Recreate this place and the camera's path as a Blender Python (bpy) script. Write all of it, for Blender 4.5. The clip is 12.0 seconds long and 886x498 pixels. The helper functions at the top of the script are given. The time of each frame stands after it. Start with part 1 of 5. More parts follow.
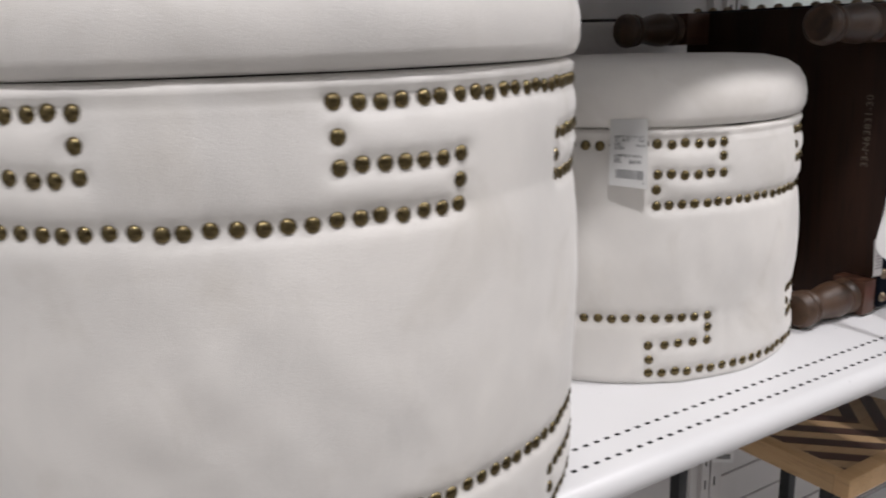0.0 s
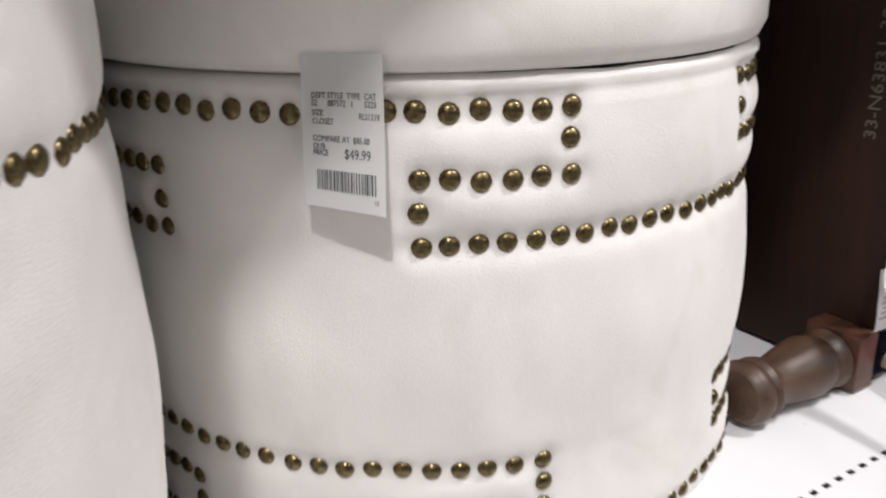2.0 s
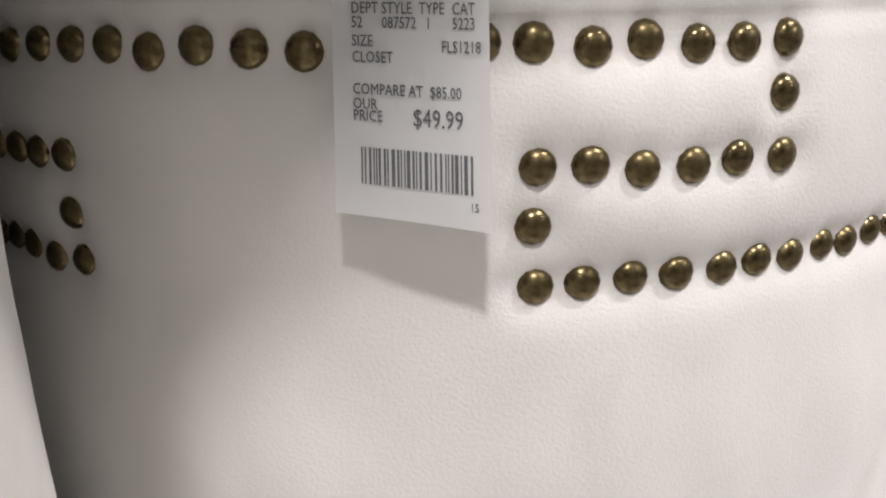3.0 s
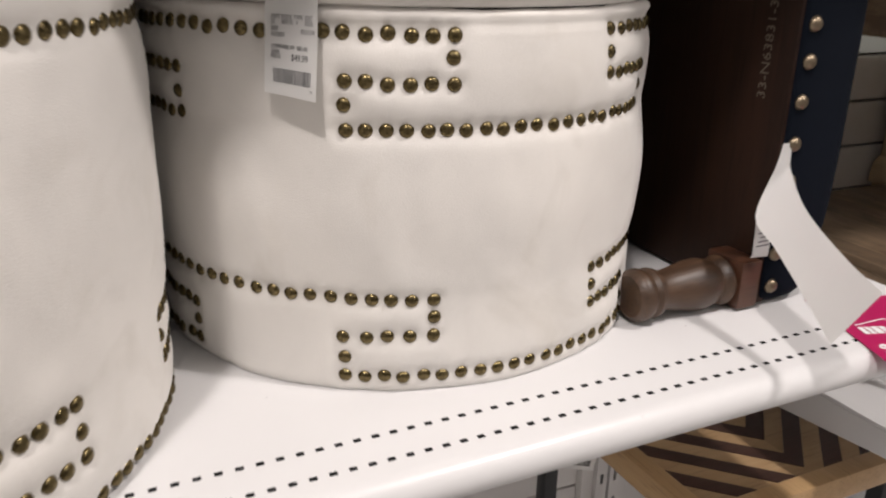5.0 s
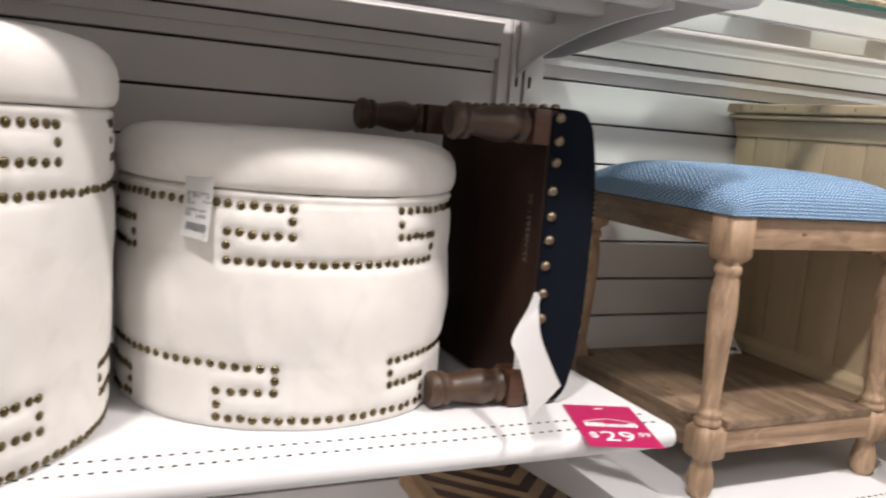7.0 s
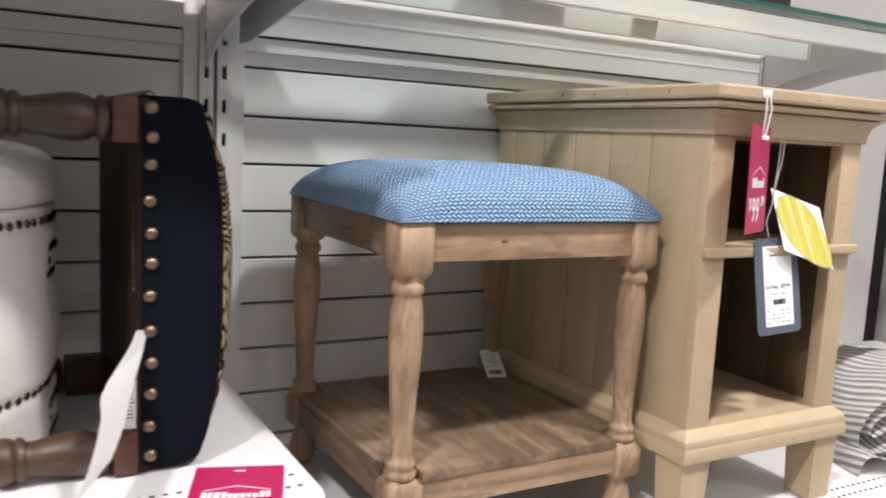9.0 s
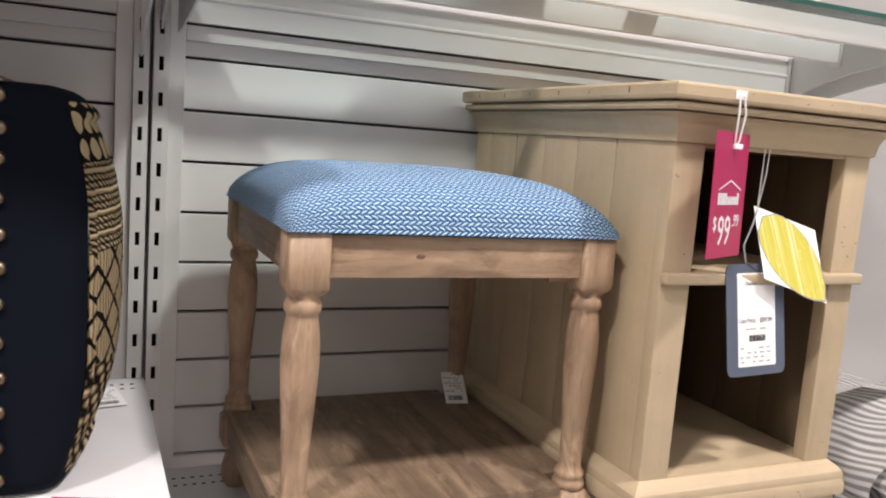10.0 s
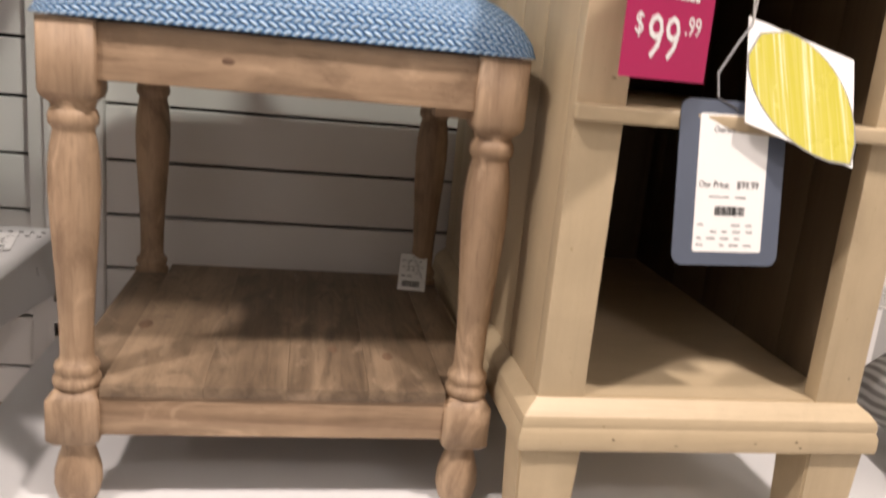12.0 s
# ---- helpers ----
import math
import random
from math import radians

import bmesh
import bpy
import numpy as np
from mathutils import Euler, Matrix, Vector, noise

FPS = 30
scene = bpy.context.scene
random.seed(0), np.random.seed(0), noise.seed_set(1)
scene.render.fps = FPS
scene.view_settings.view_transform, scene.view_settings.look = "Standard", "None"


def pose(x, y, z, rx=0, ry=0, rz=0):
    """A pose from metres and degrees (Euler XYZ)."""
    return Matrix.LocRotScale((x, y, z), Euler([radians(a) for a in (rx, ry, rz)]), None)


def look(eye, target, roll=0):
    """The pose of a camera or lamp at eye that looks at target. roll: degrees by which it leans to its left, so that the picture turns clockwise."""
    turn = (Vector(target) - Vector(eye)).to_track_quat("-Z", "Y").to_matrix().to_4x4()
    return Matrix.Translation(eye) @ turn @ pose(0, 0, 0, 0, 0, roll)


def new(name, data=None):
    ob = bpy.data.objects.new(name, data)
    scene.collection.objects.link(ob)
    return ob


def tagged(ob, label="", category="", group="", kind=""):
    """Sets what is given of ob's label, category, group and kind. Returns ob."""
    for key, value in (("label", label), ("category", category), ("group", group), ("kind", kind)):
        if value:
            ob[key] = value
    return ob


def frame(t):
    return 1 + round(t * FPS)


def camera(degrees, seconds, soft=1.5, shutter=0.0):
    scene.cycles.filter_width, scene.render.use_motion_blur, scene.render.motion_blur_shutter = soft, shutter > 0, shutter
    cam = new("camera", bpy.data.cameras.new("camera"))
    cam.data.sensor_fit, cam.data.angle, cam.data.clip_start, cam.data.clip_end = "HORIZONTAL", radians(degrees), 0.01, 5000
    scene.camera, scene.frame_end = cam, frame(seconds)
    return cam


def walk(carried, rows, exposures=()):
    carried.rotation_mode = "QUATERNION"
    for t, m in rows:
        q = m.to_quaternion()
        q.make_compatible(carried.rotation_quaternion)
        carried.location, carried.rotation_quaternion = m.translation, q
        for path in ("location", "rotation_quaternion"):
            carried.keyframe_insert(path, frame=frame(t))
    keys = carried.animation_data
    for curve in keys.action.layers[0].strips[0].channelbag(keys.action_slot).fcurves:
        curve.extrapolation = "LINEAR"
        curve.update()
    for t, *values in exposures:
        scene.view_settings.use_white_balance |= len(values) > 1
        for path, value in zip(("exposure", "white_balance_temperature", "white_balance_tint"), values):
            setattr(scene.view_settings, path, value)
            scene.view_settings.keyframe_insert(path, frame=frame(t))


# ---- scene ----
cam = camera(56.9, 12.0, soft=2.0, shutter=0.4)
PATH = [
    (0.0, look((-0.001, 0.010, 1.368), (1.007, 1.664, 0.872), -1.8)),
    (0.5, look((0.095, -0.001, 1.359), (1.156, 1.608, 0.826), -1.4)),
    (1.0, look((0.239, 0.090, 1.334), (1.342, 1.656, 0.759), -0.9)),
    (1.5, look((0.357, 0.192, 1.331), (1.447, 1.750, 0.712), -0.4)),
    (2.0, look((0.445, 0.295, 1.323), (1.445, 1.890, 0.647), -1.2)),
    (2.5, look((0.485, 0.392, 1.292), (1.477, 1.987, 0.604), -2.6)),
    (2.7, look((0.481, 0.438, 1.269), (1.628, 1.973, 0.696), -1.3)),
    (3.3, look((0.492, 0.462, 1.271), (1.600, 1.985, 0.610), -0.8)),
    (4.3, look((0.490, 0.303, 1.286), (1.511, 1.864, 0.564), 0.6)),
    (4.5, look((0.480, 0.240, 1.294), (1.451, 1.830, 0.567), 1.1)),
    (5.0, look((0.452, 0.086, 1.309), (1.274, 1.774, 0.620), 1.2)),
    (5.5, look((0.405, -0.046, 1.324), (1.200, 1.694, 0.741), 2.0)),
    (6.0, look((0.362, -0.173, 1.318), (1.155, 1.597, 0.831), 3.3)),
    (6.5, look((0.376, -0.250, 1.342), (1.165, 1.551, 0.977), 3.9)),
    (7.0, look((0.474, -0.329, 1.364), (1.296, 1.470, 1.065), 4.7)),
    (7.5, look((0.574, -0.381, 1.378), (1.398, 1.424, 1.130), 2.3)),
    (7.7, look((0.618, -0.388, 1.383), (1.449, 1.415, 1.146), 1.7)),
    (9.3, look((0.966, -0.269, 1.366), (1.943, 1.455, 1.099), 3.1)),
    (9.5, look((1.005, -0.263, 1.368), (1.960, 1.474, 1.102), 2.9)),
    (10.0, look((1.128, -0.261, 1.375), (1.931, 1.551, 1.109), 4.3)),
    (10.5, look((1.256, -0.276, 1.371), (1.877, 1.603, 1.086), 5.0)),
    (11.0, look((1.357, -0.238, 1.361), (1.886, 1.665, 1.044), 4.8)),
    (11.5, look((1.445, -0.170, 1.334), (1.889, 1.743, 0.958), 5.6)),
    (12.0, look((1.528, -0.147, 1.275), (1.869, 1.765, 0.796), 5.5)),
]
walk(cam, PATH,
     exposures=[(0.0, -0.86, 6050, 10), (1.0, -0.70, 6050, 10), (2.0, -0.47, 6100, 10), (2.7, -0.51, 6150, 10), (4.5, -0.75, 6500, 11), (5.5, -0.71, 6550, 12), (6.5, -0.41, 6450, 12), (7.5, -0.22, 6400, 11), (9.5, -0.23, 6250, 13), (10.5, -0.26, 6650, 14), (12.0, -0.33, 6950, 15)])

# ---- world and light ----
world = bpy.data.worlds.new("store_air")
scene.world = world
world.use_nodes = True
world.node_tree.nodes["Background"].inputs[0].default_value = (0.9, 0.93, 1.0, 1)
world.node_tree.nodes["Background"].inputs[1].default_value = 0.02
# downlights over this aisle: the first placed by cast shadows, the others tuned as fill
LAMPS = [(-0.77, -1.30, 220.0), (2.7, -1.15, 222.0), (-4.0, -1.3, 70.0)]
# unseen point lamps added as fill; the strong right one suits the cabinet's shadow
FILL_LAMPS = [(-2.6, -3.6, 4.5, 45.0), (0.9, -3.6, 4.5, 35.0), (4.2, -3.6, 4.5, 165.0), (-3.2, -6.2, 4.3, 25.0), (0.8, -6.2, 4.3, 15.0), (4.6, -6.2, 4.3, 70.0)]
LAMP_COLOR = (1.0, 0.925, 0.885)
for lx, ly, watts in LAMPS:
    data = bpy.data.lights.new("ceiling_lamp", "AREA")
    data.shape, data.size, data.size_y = "RECTANGLE", 0.30, 0.30
    data.energy, data.color = watts, LAMP_COLOR
    new("ceiling_lamp", data).matrix_world = pose(lx, ly, 5.0)
for lx, ly, lz, watts in FILL_LAMPS:
    data = bpy.data.lights.new("fill_lamp", "POINT")
    data.shadow_soft_size, data.energy, data.color = 0.2, watts, LAMP_COLOR
    new("fill_lamp", data).location = (lx, ly, lz)


# ---- materials ----
def material(name, color, rough=0.5, metal=0.0):
    m = bpy.data.materials.new(name)
    m.use_nodes = True
    b = m.node_tree.nodes["Principled BSDF"]
    b.inputs["Base Color"].default_value = (*color, 1)
    b.inputs["Roughness"].default_value = rough
    b.inputs["Metallic"].default_value = metal
    return m


def dull(m, amount):
    m.node_tree.nodes["Principled BSDF"].inputs["Specular IOR Level"].default_value = amount
    return m


def node(m, kind, **sockets):
    n = m.node_tree.nodes.new(kind)
    for key, value in sockets.items():
        n.inputs[key.replace("_", " ")].default_value = value
    return n


def link(m, a, b):
    m.node_tree.links.new(a, b)


def bsdf(m):
    return m.node_tree.nodes["Principled BSDF"]


def coords(m, scale=(1, 1, 1), space="Object"):
    tc = m.node_tree.nodes.new("ShaderNodeTexCoord")
    mp = node(m, "ShaderNodeMapping", Scale=scale)
    link(m, tc.outputs[space], mp.inputs["Vector"])
    return mp.outputs["Vector"]


def noise_of(m, vec, scale, detail=4.0, rough=0.55, distort=0.0):
    n = node(m, "ShaderNodeTexNoise", Scale=scale, Detail=detail, Roughness=rough, Distortion=distort)
    link(m, vec, n.inputs["Vector"])
    return n.outputs["Fac"]


def ramp(m, fac, *stops):
    r = m.node_tree.nodes.new("ShaderNodeValToRGB")
    r.color_ramp.elements.remove(r.color_ramp.elements[0])
    for i, (p, c) in enumerate(stops):
        e = r.color_ramp.elements[0] if i == 0 else r.color_ramp.elements.new(p)
        e.position, e.color = p, (*c, 1)
    link(m, fac, r.inputs["Fac"])
    return r.outputs["Color"]


def mix(m, fac, a, b, mode="MIX"):
    n = m.node_tree.nodes.new("ShaderNodeMix")
    n.data_type, n.blend_type = "RGBA", mode
    for sock, v in ((n.inputs[0], fac), (n.inputs[6], a), (n.inputs[7], b)):
        if isinstance(v, bpy.types.NodeSocket):
            link(m, v, sock)
        elif isinstance(v, (int, float)):
            sock.default_value = v
        else:
            sock.default_value = (*v, 1)
    return n.outputs[2]


def calc(m, op, a, b=0.0, c=0.0):
    n = m.node_tree.nodes.new("ShaderNodeMath")
    n.operation = op
    for sock, v in zip(n.inputs, (a, b, c)):
        if isinstance(v, bpy.types.NodeSocket):
            link(m, v, sock)
        else:
            sock.default_value = v
    return n.outputs[0]


def bump(m, height, strength=0.3, dist=0.002):
    n = node(m, "ShaderNodeBump", Strength=strength, Distance=dist)
    link(m, height, n.inputs["Height"])
    link(m, n.outputs["Normal"], bsdf(m).inputs["Normal"])


def painted(name, color, rough=0.35, spread=0.06, grain=60.0):
    """Powder-coated or painted surface: faint scuffs and an orange-peel relief."""
    m = material(name, color, rough)
    v = coords(m)
    f = noise_of(m, v, 5.0, 5)
    dark = tuple(c * (1 - spread) for c in color)
    link(m, ramp(m, f, (0.3, dark), (0.7, color)), bsdf(m).inputs["Base Color"])
    r = noise_of(m, v, 18.0, 4)
    link(m, calc(m, "MULTIPLY_ADD", r, 0.25, rough - 0.12), bsdf(m).inputs["Roughness"])
    bump(m, noise_of(m, v, grain * 8, 2), 0.05, 0.0005)
    return m


def wood(name, light, dark, along="z", rough=0.55, fine=1.0, knots=True, spread=0.12, veins=0.35, mottle=0.0):
    """Timber with streaks along one axis, knots, and a tone of its own per piece."""
    m = material(name, light, rough)
    stretch = {"x": (0.07, 1, 1), "y": (1, 0.07, 1), "z": (1, 1, 0.07)}[along]
    info = m.node_tree.nodes.new("ShaderNodeObjectInfo")
    v = coords(m, stretch)
    shift = m.node_tree.nodes.new("ShaderNodeVectorMath")
    shift.operation = "ADD"
    link(m, v, shift.inputs[0])
    link(m, calc(m, "MULTIPLY", info.outputs["Random"], 17.0), shift.inputs[1])
    v = shift.outputs[0]
    streak = noise_of(m, v, 95 * fine, 6, 0.62, 0.6)
    broad = noise_of(m, v, 20 * fine, 4, 0.55, 1.2)
    mid = tuple((a + b) / 2 for a, b in zip(light, dark))
    c = ramp(m, streak, (0.30, dark), (0.46, mid), (0.64, light))
    c = mix(m, 0.6, c, ramp(m, broad, (0.36, dark), (0.58, light)))
    vein = noise_of(m, v, 330 * fine, 3, 0.5, 0.3)
    c = mix(m, calc(m, "MULTIPLY", ramp(m, vein, (0.56, (0, 0, 0)), (0.70, (1, 1, 1))), veins), c, tuple(d * 0.45 for d in dark))
    if knots:
        moved = m.node_tree.nodes.new("ShaderNodeVectorMath")
        moved.operation = "ADD"
        link(m, coords(m, tuple(0.35 if t < 1 else 1 for t in stretch)), moved.inputs[0])
        link(m, calc(m, "MULTIPLY", info.outputs["Random"], 7.0), moved.inputs[1])
        plain = moved.outputs[0]
        grey = ramp(m, noise_of(m, plain, 22, 5, 0.6, 1.4), (0.50, (0, 0, 0)), (0.66, (1, 1, 1)))
        c = mix(m, calc(m, "MULTIPLY", grey, 0.7), c, tuple(d * 0.8 for d in dark))
        worn = ramp(m, noise_of(m, plain, 34, 6, 0.65, 0.8), (0.56, (0, 0, 0)), (0.70, (1, 1, 1)))
        c = mix(m, calc(m, "MULTIPLY", worn, 0.65), c, tuple(min(0.7, a * 1.35 + 0.03) for a in light))
        k = node(m, "ShaderNodeTexVoronoi", Scale=9.0)
        link(m, plain, k.inputs["Vector"])
        kk = ramp(m, k.outputs["Distance"], (0.03, (1, 1, 1)), (0.09, (0, 0, 0)))
        c = mix(m, calc(m, "MULTIPLY", kk, 0.55), c, tuple(d * 0.35 for d in dark))
    if mottle:
        spot = coords(m)
        cloud = ramp(m, noise_of(m, spot, 13, 6, 0.65, 0.8), (0.35, (1 - mottle,) * 3), (0.62, (1, 1, 1)))
        fleck = ramp(m, noise_of(m, spot, 210, 2, 0.5), (0.72, (1, 1, 1)), (0.80, (0.72, 0.66, 0.58)))
        c = mix(m, 1.0, mix(m, 1.0, c, cloud, "MULTIPLY"), fleck, "MULTIPLY")
    tone = calc(m, "MULTIPLY_ADD", info.outputs["Random"], spread * 2, 1 - spread)
    hsv = m.node_tree.nodes.new("ShaderNodeHueSaturation")
    link(m, tone, hsv.inputs["Value"])
    link(m, c, hsv.inputs["Color"])
    link(m, hsv.outputs["Color"], bsdf(m).inputs["Base Color"])
    bump(m, calc(m, "MULTIPLY_ADD", vein, -0.6, streak), 0.3, 0.0012)
    return m


def upholstery():
    m = material("ivory_upholstery", (0.78, 0.755, 0.715), 0.62)
    v = coords(m)
    c = ramp(m, noise_of(m, v, 6, 6, 0.6, 0.5), (0.3, (0.665, 0.648, 0.620)), (0.65, (0.77, 0.745, 0.705)))
    stain = ramp(m, noise_of(m, v, 13, 4, 0.55, 0.6), (0.54, (1, 1, 1)), (0.76, (0.88, 0.87, 0.85)))
    link(m, mix(m, 1.0, c, stain, "MULTIPLY"), bsdf(m).inputs["Base Color"])
    nap = calc(m, "MULTIPLY_ADD", noise_of(m, v, 900, 2), 0.25, calc(m, "ADD", calc(m, "MULTIPLY", noise_of(m, v, 11, 2, 0.45, 0.6), 2.6), calc(m, "MULTIPLY", noise_of(m, coords(m, (1, 1, 0.55)), 26, 2, 0.4, 0.7), 0.8)))
    bump(m, nap, 0.5, 0.0017)
    bsdf(m).inputs["Sheen Weight"].default_value = 0.25
    bsdf(m).inputs["Sheen Roughness"].default_value = 0.4
    return m


def blue_weave():
    """Chunky two-tone chevron weave in pale and mid blue yarn."""
    m = material("blue_weave", (0.2, 0.38, 0.62), 0.85)
    v = coords(m, space="UV")
    s = m.node_tree.nodes.new("ShaderNodeSeparateXYZ")
    link(m, v, s.inputs[0])
    wob = calc(m, "MULTIPLY", noise_of(m, v, 110, 2), 0.7)
    row = calc(m, "ADD", calc(m, "MULTIPLY", s.outputs["Y"], 175.0), calc(m, "MULTIPLY", wob, 0.3))
    v_in = calc(m, "FRACT", row)
    odd = calc(m, "PINGPONG", calc(m, "FLOOR", row), 1.0)
    slant = calc(m, "MULTIPLY", calc(m, "MULTIPLY_ADD", odd, 2.0, -1.0), calc(m, "SUBTRACT", v_in, 0.5))
    col = calc(m, "ADD", calc(m, "MULTIPLY_ADD", s.outputs["X"], 132.0, calc(m, "MULTIPLY", slant, 0.85)), calc(m, "MULTIPLY_ADD", calc(m, "FLOOR", row), 0.5, calc(m, "MULTIPLY", wob, 0.7)))
    dash = calc(m, "MULTIPLY", calc(m, "PINGPONG", col, 0.5), 2.0)
    lane = calc(m, "MULTIPLY", calc(m, "PINGPONG", v_in, 0.5), 2.0)
    h = calc(m, "MULTIPLY", dash, calc(m, "MULTIPLY_ADD", calc(m, "POWER", lane, 0.7), 0.85, 0.15))
    c = ramp(m, h, (0.15, (0.035, 0.11, 0.26)), (0.33, (0.22, 0.45, 0.74)), (0.60, (0.66, 0.83, 0.96)))
    tone = ramp(m, noise_of(m, v, 220, 2), (0.35, (0.86, 0.89, 0.93)), (0.65, (1, 1, 1)))
    link(m, mix(m, 1.0, c, tone, "MULTIPLY"), bsdf(m).inputs["Base Color"])
    bump(m, h, 0.9, 0.004)
    return m


def kilim():
    """Flat-woven cover: tufted drops, corded stripes, ribbed diamonds and broken diagonals, stacked along z."""
    m = material("kilim_weave", (0.45, 0.36, 0.2), 0.9)
    v = coords(m)
    wob = noise_of(m, v, 60, 2)
    s = m.node_tree.nodes.new("ShaderNodeSeparateXYZ")
    link(m, v, s.inputs[0])
    y = calc(m, "MULTIPLY_ADD", wob, 0.004, s.outputs["Y"])
    z = calc(m, "MULTIPLY_ADD", wob, 0.003, s.outputs["Z"])

    def wave(a, f, b=None, g=0.0):
        t = calc(m, "MULTIPLY", a, f)
        if b is not None:
            t = calc(m, "ADD", t, calc(m, "MULTIPLY", b, g))
        return calc(m, "MULTIPLY", calc(m, "PINGPONG", t, 0.5), 2.0)

    # two rows of cream drops on a dark ground
    du = calc(m, "POWER", calc(m, "SUBTRACT", 1.0, wave(y, 31.0)), 2.0)
    dv = calc(m, "POWER", calc(m, "SUBTRACT", 1.0, wave(calc(m, "SUBTRACT", z, 0.338), 38.5)), 2.0)
    drops = calc(m, "MULTIPLY", calc(m, "LESS_THAN", calc(m, "ADD", du, calc(m, "MULTIPLY", dv, 1.0)), 0.72), calc(m, "MULTIPLY_ADD", wave(y, 190.0), 0.35, 0.7))
    # corded stripes, every third one plain and bright
    row = calc(m, "MULTIPLY", z, 138.0)
    cord = calc(m, "MULTIPLY", calc(m, "PINGPONG", row, 0.5), 2.0)
    kind = calc(m, "LESS_THAN", calc(m, "FRACT", calc(m, "DIVIDE", calc(m, "FLOOR", row), 3.0)), 0.2)
    twist = calc(m, "MULTIPLY_ADD", wave(y, 105.0, z, 150.0), 1.1, 0.05)
    cords = calc(m, "MULTIPLY", calc(m, "POWER", cord, 0.7), calc(m, "MAXIMUM", kind, twist))
    # ribbed diamonds with dark outlines
    net = calc(m, "MINIMUM", wave(y, 21.0, z, 21.0), wave(y, 21.0, z, -21.0))
    ribs = calc(m, "MULTIPLY", calc(m, "GREATER_THAN", calc(m, "MULTIPLY_ADD", wob, 0.3, net), 0.30), calc(m, "MULTIPLY_ADD", wave(y, 170.0), 0.60, 0.28))
    # broken diagonals
    broken = calc(m, "MULTIPLY", wave(y, 42.0, z, 30.0), calc(m, "MULTIPLY_ADD", wave(z, 66.0, y, -24.0), 1.1, 0.1))
    pattern = mix(m, calc(m, "GREATER_THAN", z, 0.125), broken, ribs)
    pattern = mix(m, calc(m, "GREATER_THAN", z, 0.246), pattern, cords)
    pattern = mix(m, calc(m, "GREATER_THAN", z, 0.338), pattern, drops)
    link(m, ramp(m, pattern, (0.14, (0.012, 0.011, 0.010)), (0.30, (0.22, 0.165, 0.088)), (0.66, (0.82, 0.67, 0.41))), bsdf(m).inputs["Base Color"])
    bump(m, pattern, 0.9, 0.004)
    dull(m, 0.15)
    return m


def striped_cloth():
    m = material("striped_cloth", (0.8, 0.8, 0.78), 0.9)
    tc = m.node_tree.nodes.new("ShaderNodeTexCoord")
    s = m.node_tree.nodes.new("ShaderNodeSeparateXYZ")
    link(m, tc.outputs["UV"], s.inputs[0])
    a = calc(m, "PINGPONG", calc(m, "MULTIPLY", s.outputs["Y"], 29.0), 0.5)
    link(m, ramp(m, a, (0.22, (0.42, 0.40, 0.385)), (0.27, (0.85, 0.84, 0.82))), bsdf(m).inputs["Base Color"])
    bump(m, noise_of(m, coords(m), 500, 2), 0.2, 0.001)
    return m


def aged_brass():
    m = material("antique_brass", (0.23, 0.18, 0.085), 0.26, 1.0)
    info = m.node_tree.nodes.new("ShaderNodeObjectInfo")
    f = noise_of(m, coords(m), 260, 4)
    c = ramp(m, f, (0.3, (0.060, 0.045, 0.022)), (0.6, (0.19, 0.150, 0.074)))
    link(m, c, bsdf(m).inputs["Base Color"])
    link(m, calc(m, "MULTIPLY_ADD", info.outputs["Random"], 0.14, 0.2), bsdf(m).inputs["Roughness"])
    return m


def glass_pane():
    m = material("green_glass", (0.3, 0.5, 0.45), 0.03)
    tree = m.node_tree
    clear = tree.nodes.new("ShaderNodeBsdfTransparent")
    clear.inputs["Color"].default_value = (0.86, 0.93, 0.91, 1)
    gloss = tree.nodes.new("ShaderNodeBsdfGlossy")
    gloss.inputs["Roughness"].default_value = 0.03
    fres = tree.nodes.new("ShaderNodeFresnel")
    fres.inputs["IOR"].default_value = 1.45
    both = tree.nodes.new("ShaderNodeMixShader")
    link(m, fres.outputs[0], both.inputs[0])
    link(m, clear.outputs[0], both.inputs[1])
    link(m, gloss.outputs[0], both.inputs[2])
    link(m, both.outputs[0], tree.nodes["Material Output"].inputs["Surface"])
    return m


def woven_seagrass():
    m = material("seagrass", (0.5, 0.42, 0.3), 0.85)
    f = noise_of(m, coords(m), 90, 4)
    link(m, ramp(m, f, (0.3, (0.26, 0.2, 0.13)), (0.65, (0.62, 0.54, 0.41))), bsdf(m).inputs["Base Color"])
    return m


PEWTER = material("worn_pewter", (0.23, 0.185, 0.13), 0.42, 1.0)
IVORY = upholstery()
BRASS = aged_brass()
WEAVE, KILIM, STRIPES = blue_weave(), kilim(), striped_cloth()
SHELF = painted("white_powder_coat", (0.70, 0.70, 0.705), 0.32, 0.04)
SLAT = painted("slat_panel_grey", (0.86, 0.835, 0.815), 0.5, 0.06)
RAIL = painted("silver_grey_steel", (0.81, 0.785, 0.765), 0.42, 0.06)
GREYPANEL = painted("grey_laminate", (0.42, 0.41, 0.395), 0.5, 0.08)
# near-black colours stand in for the shade inside grooves, gaps and slots
GROOVE = dull(material("groove_shadow_board", (0.06, 0.056, 0.053), 0.9), 0.1)
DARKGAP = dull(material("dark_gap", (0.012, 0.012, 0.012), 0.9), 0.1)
OAK_X = wood("washed_pine_x", (0.45, 0.310, 0.198), (0.225, 0.140, 0.083), "x", spread=0.05, veins=0.25, mottle=0.20)
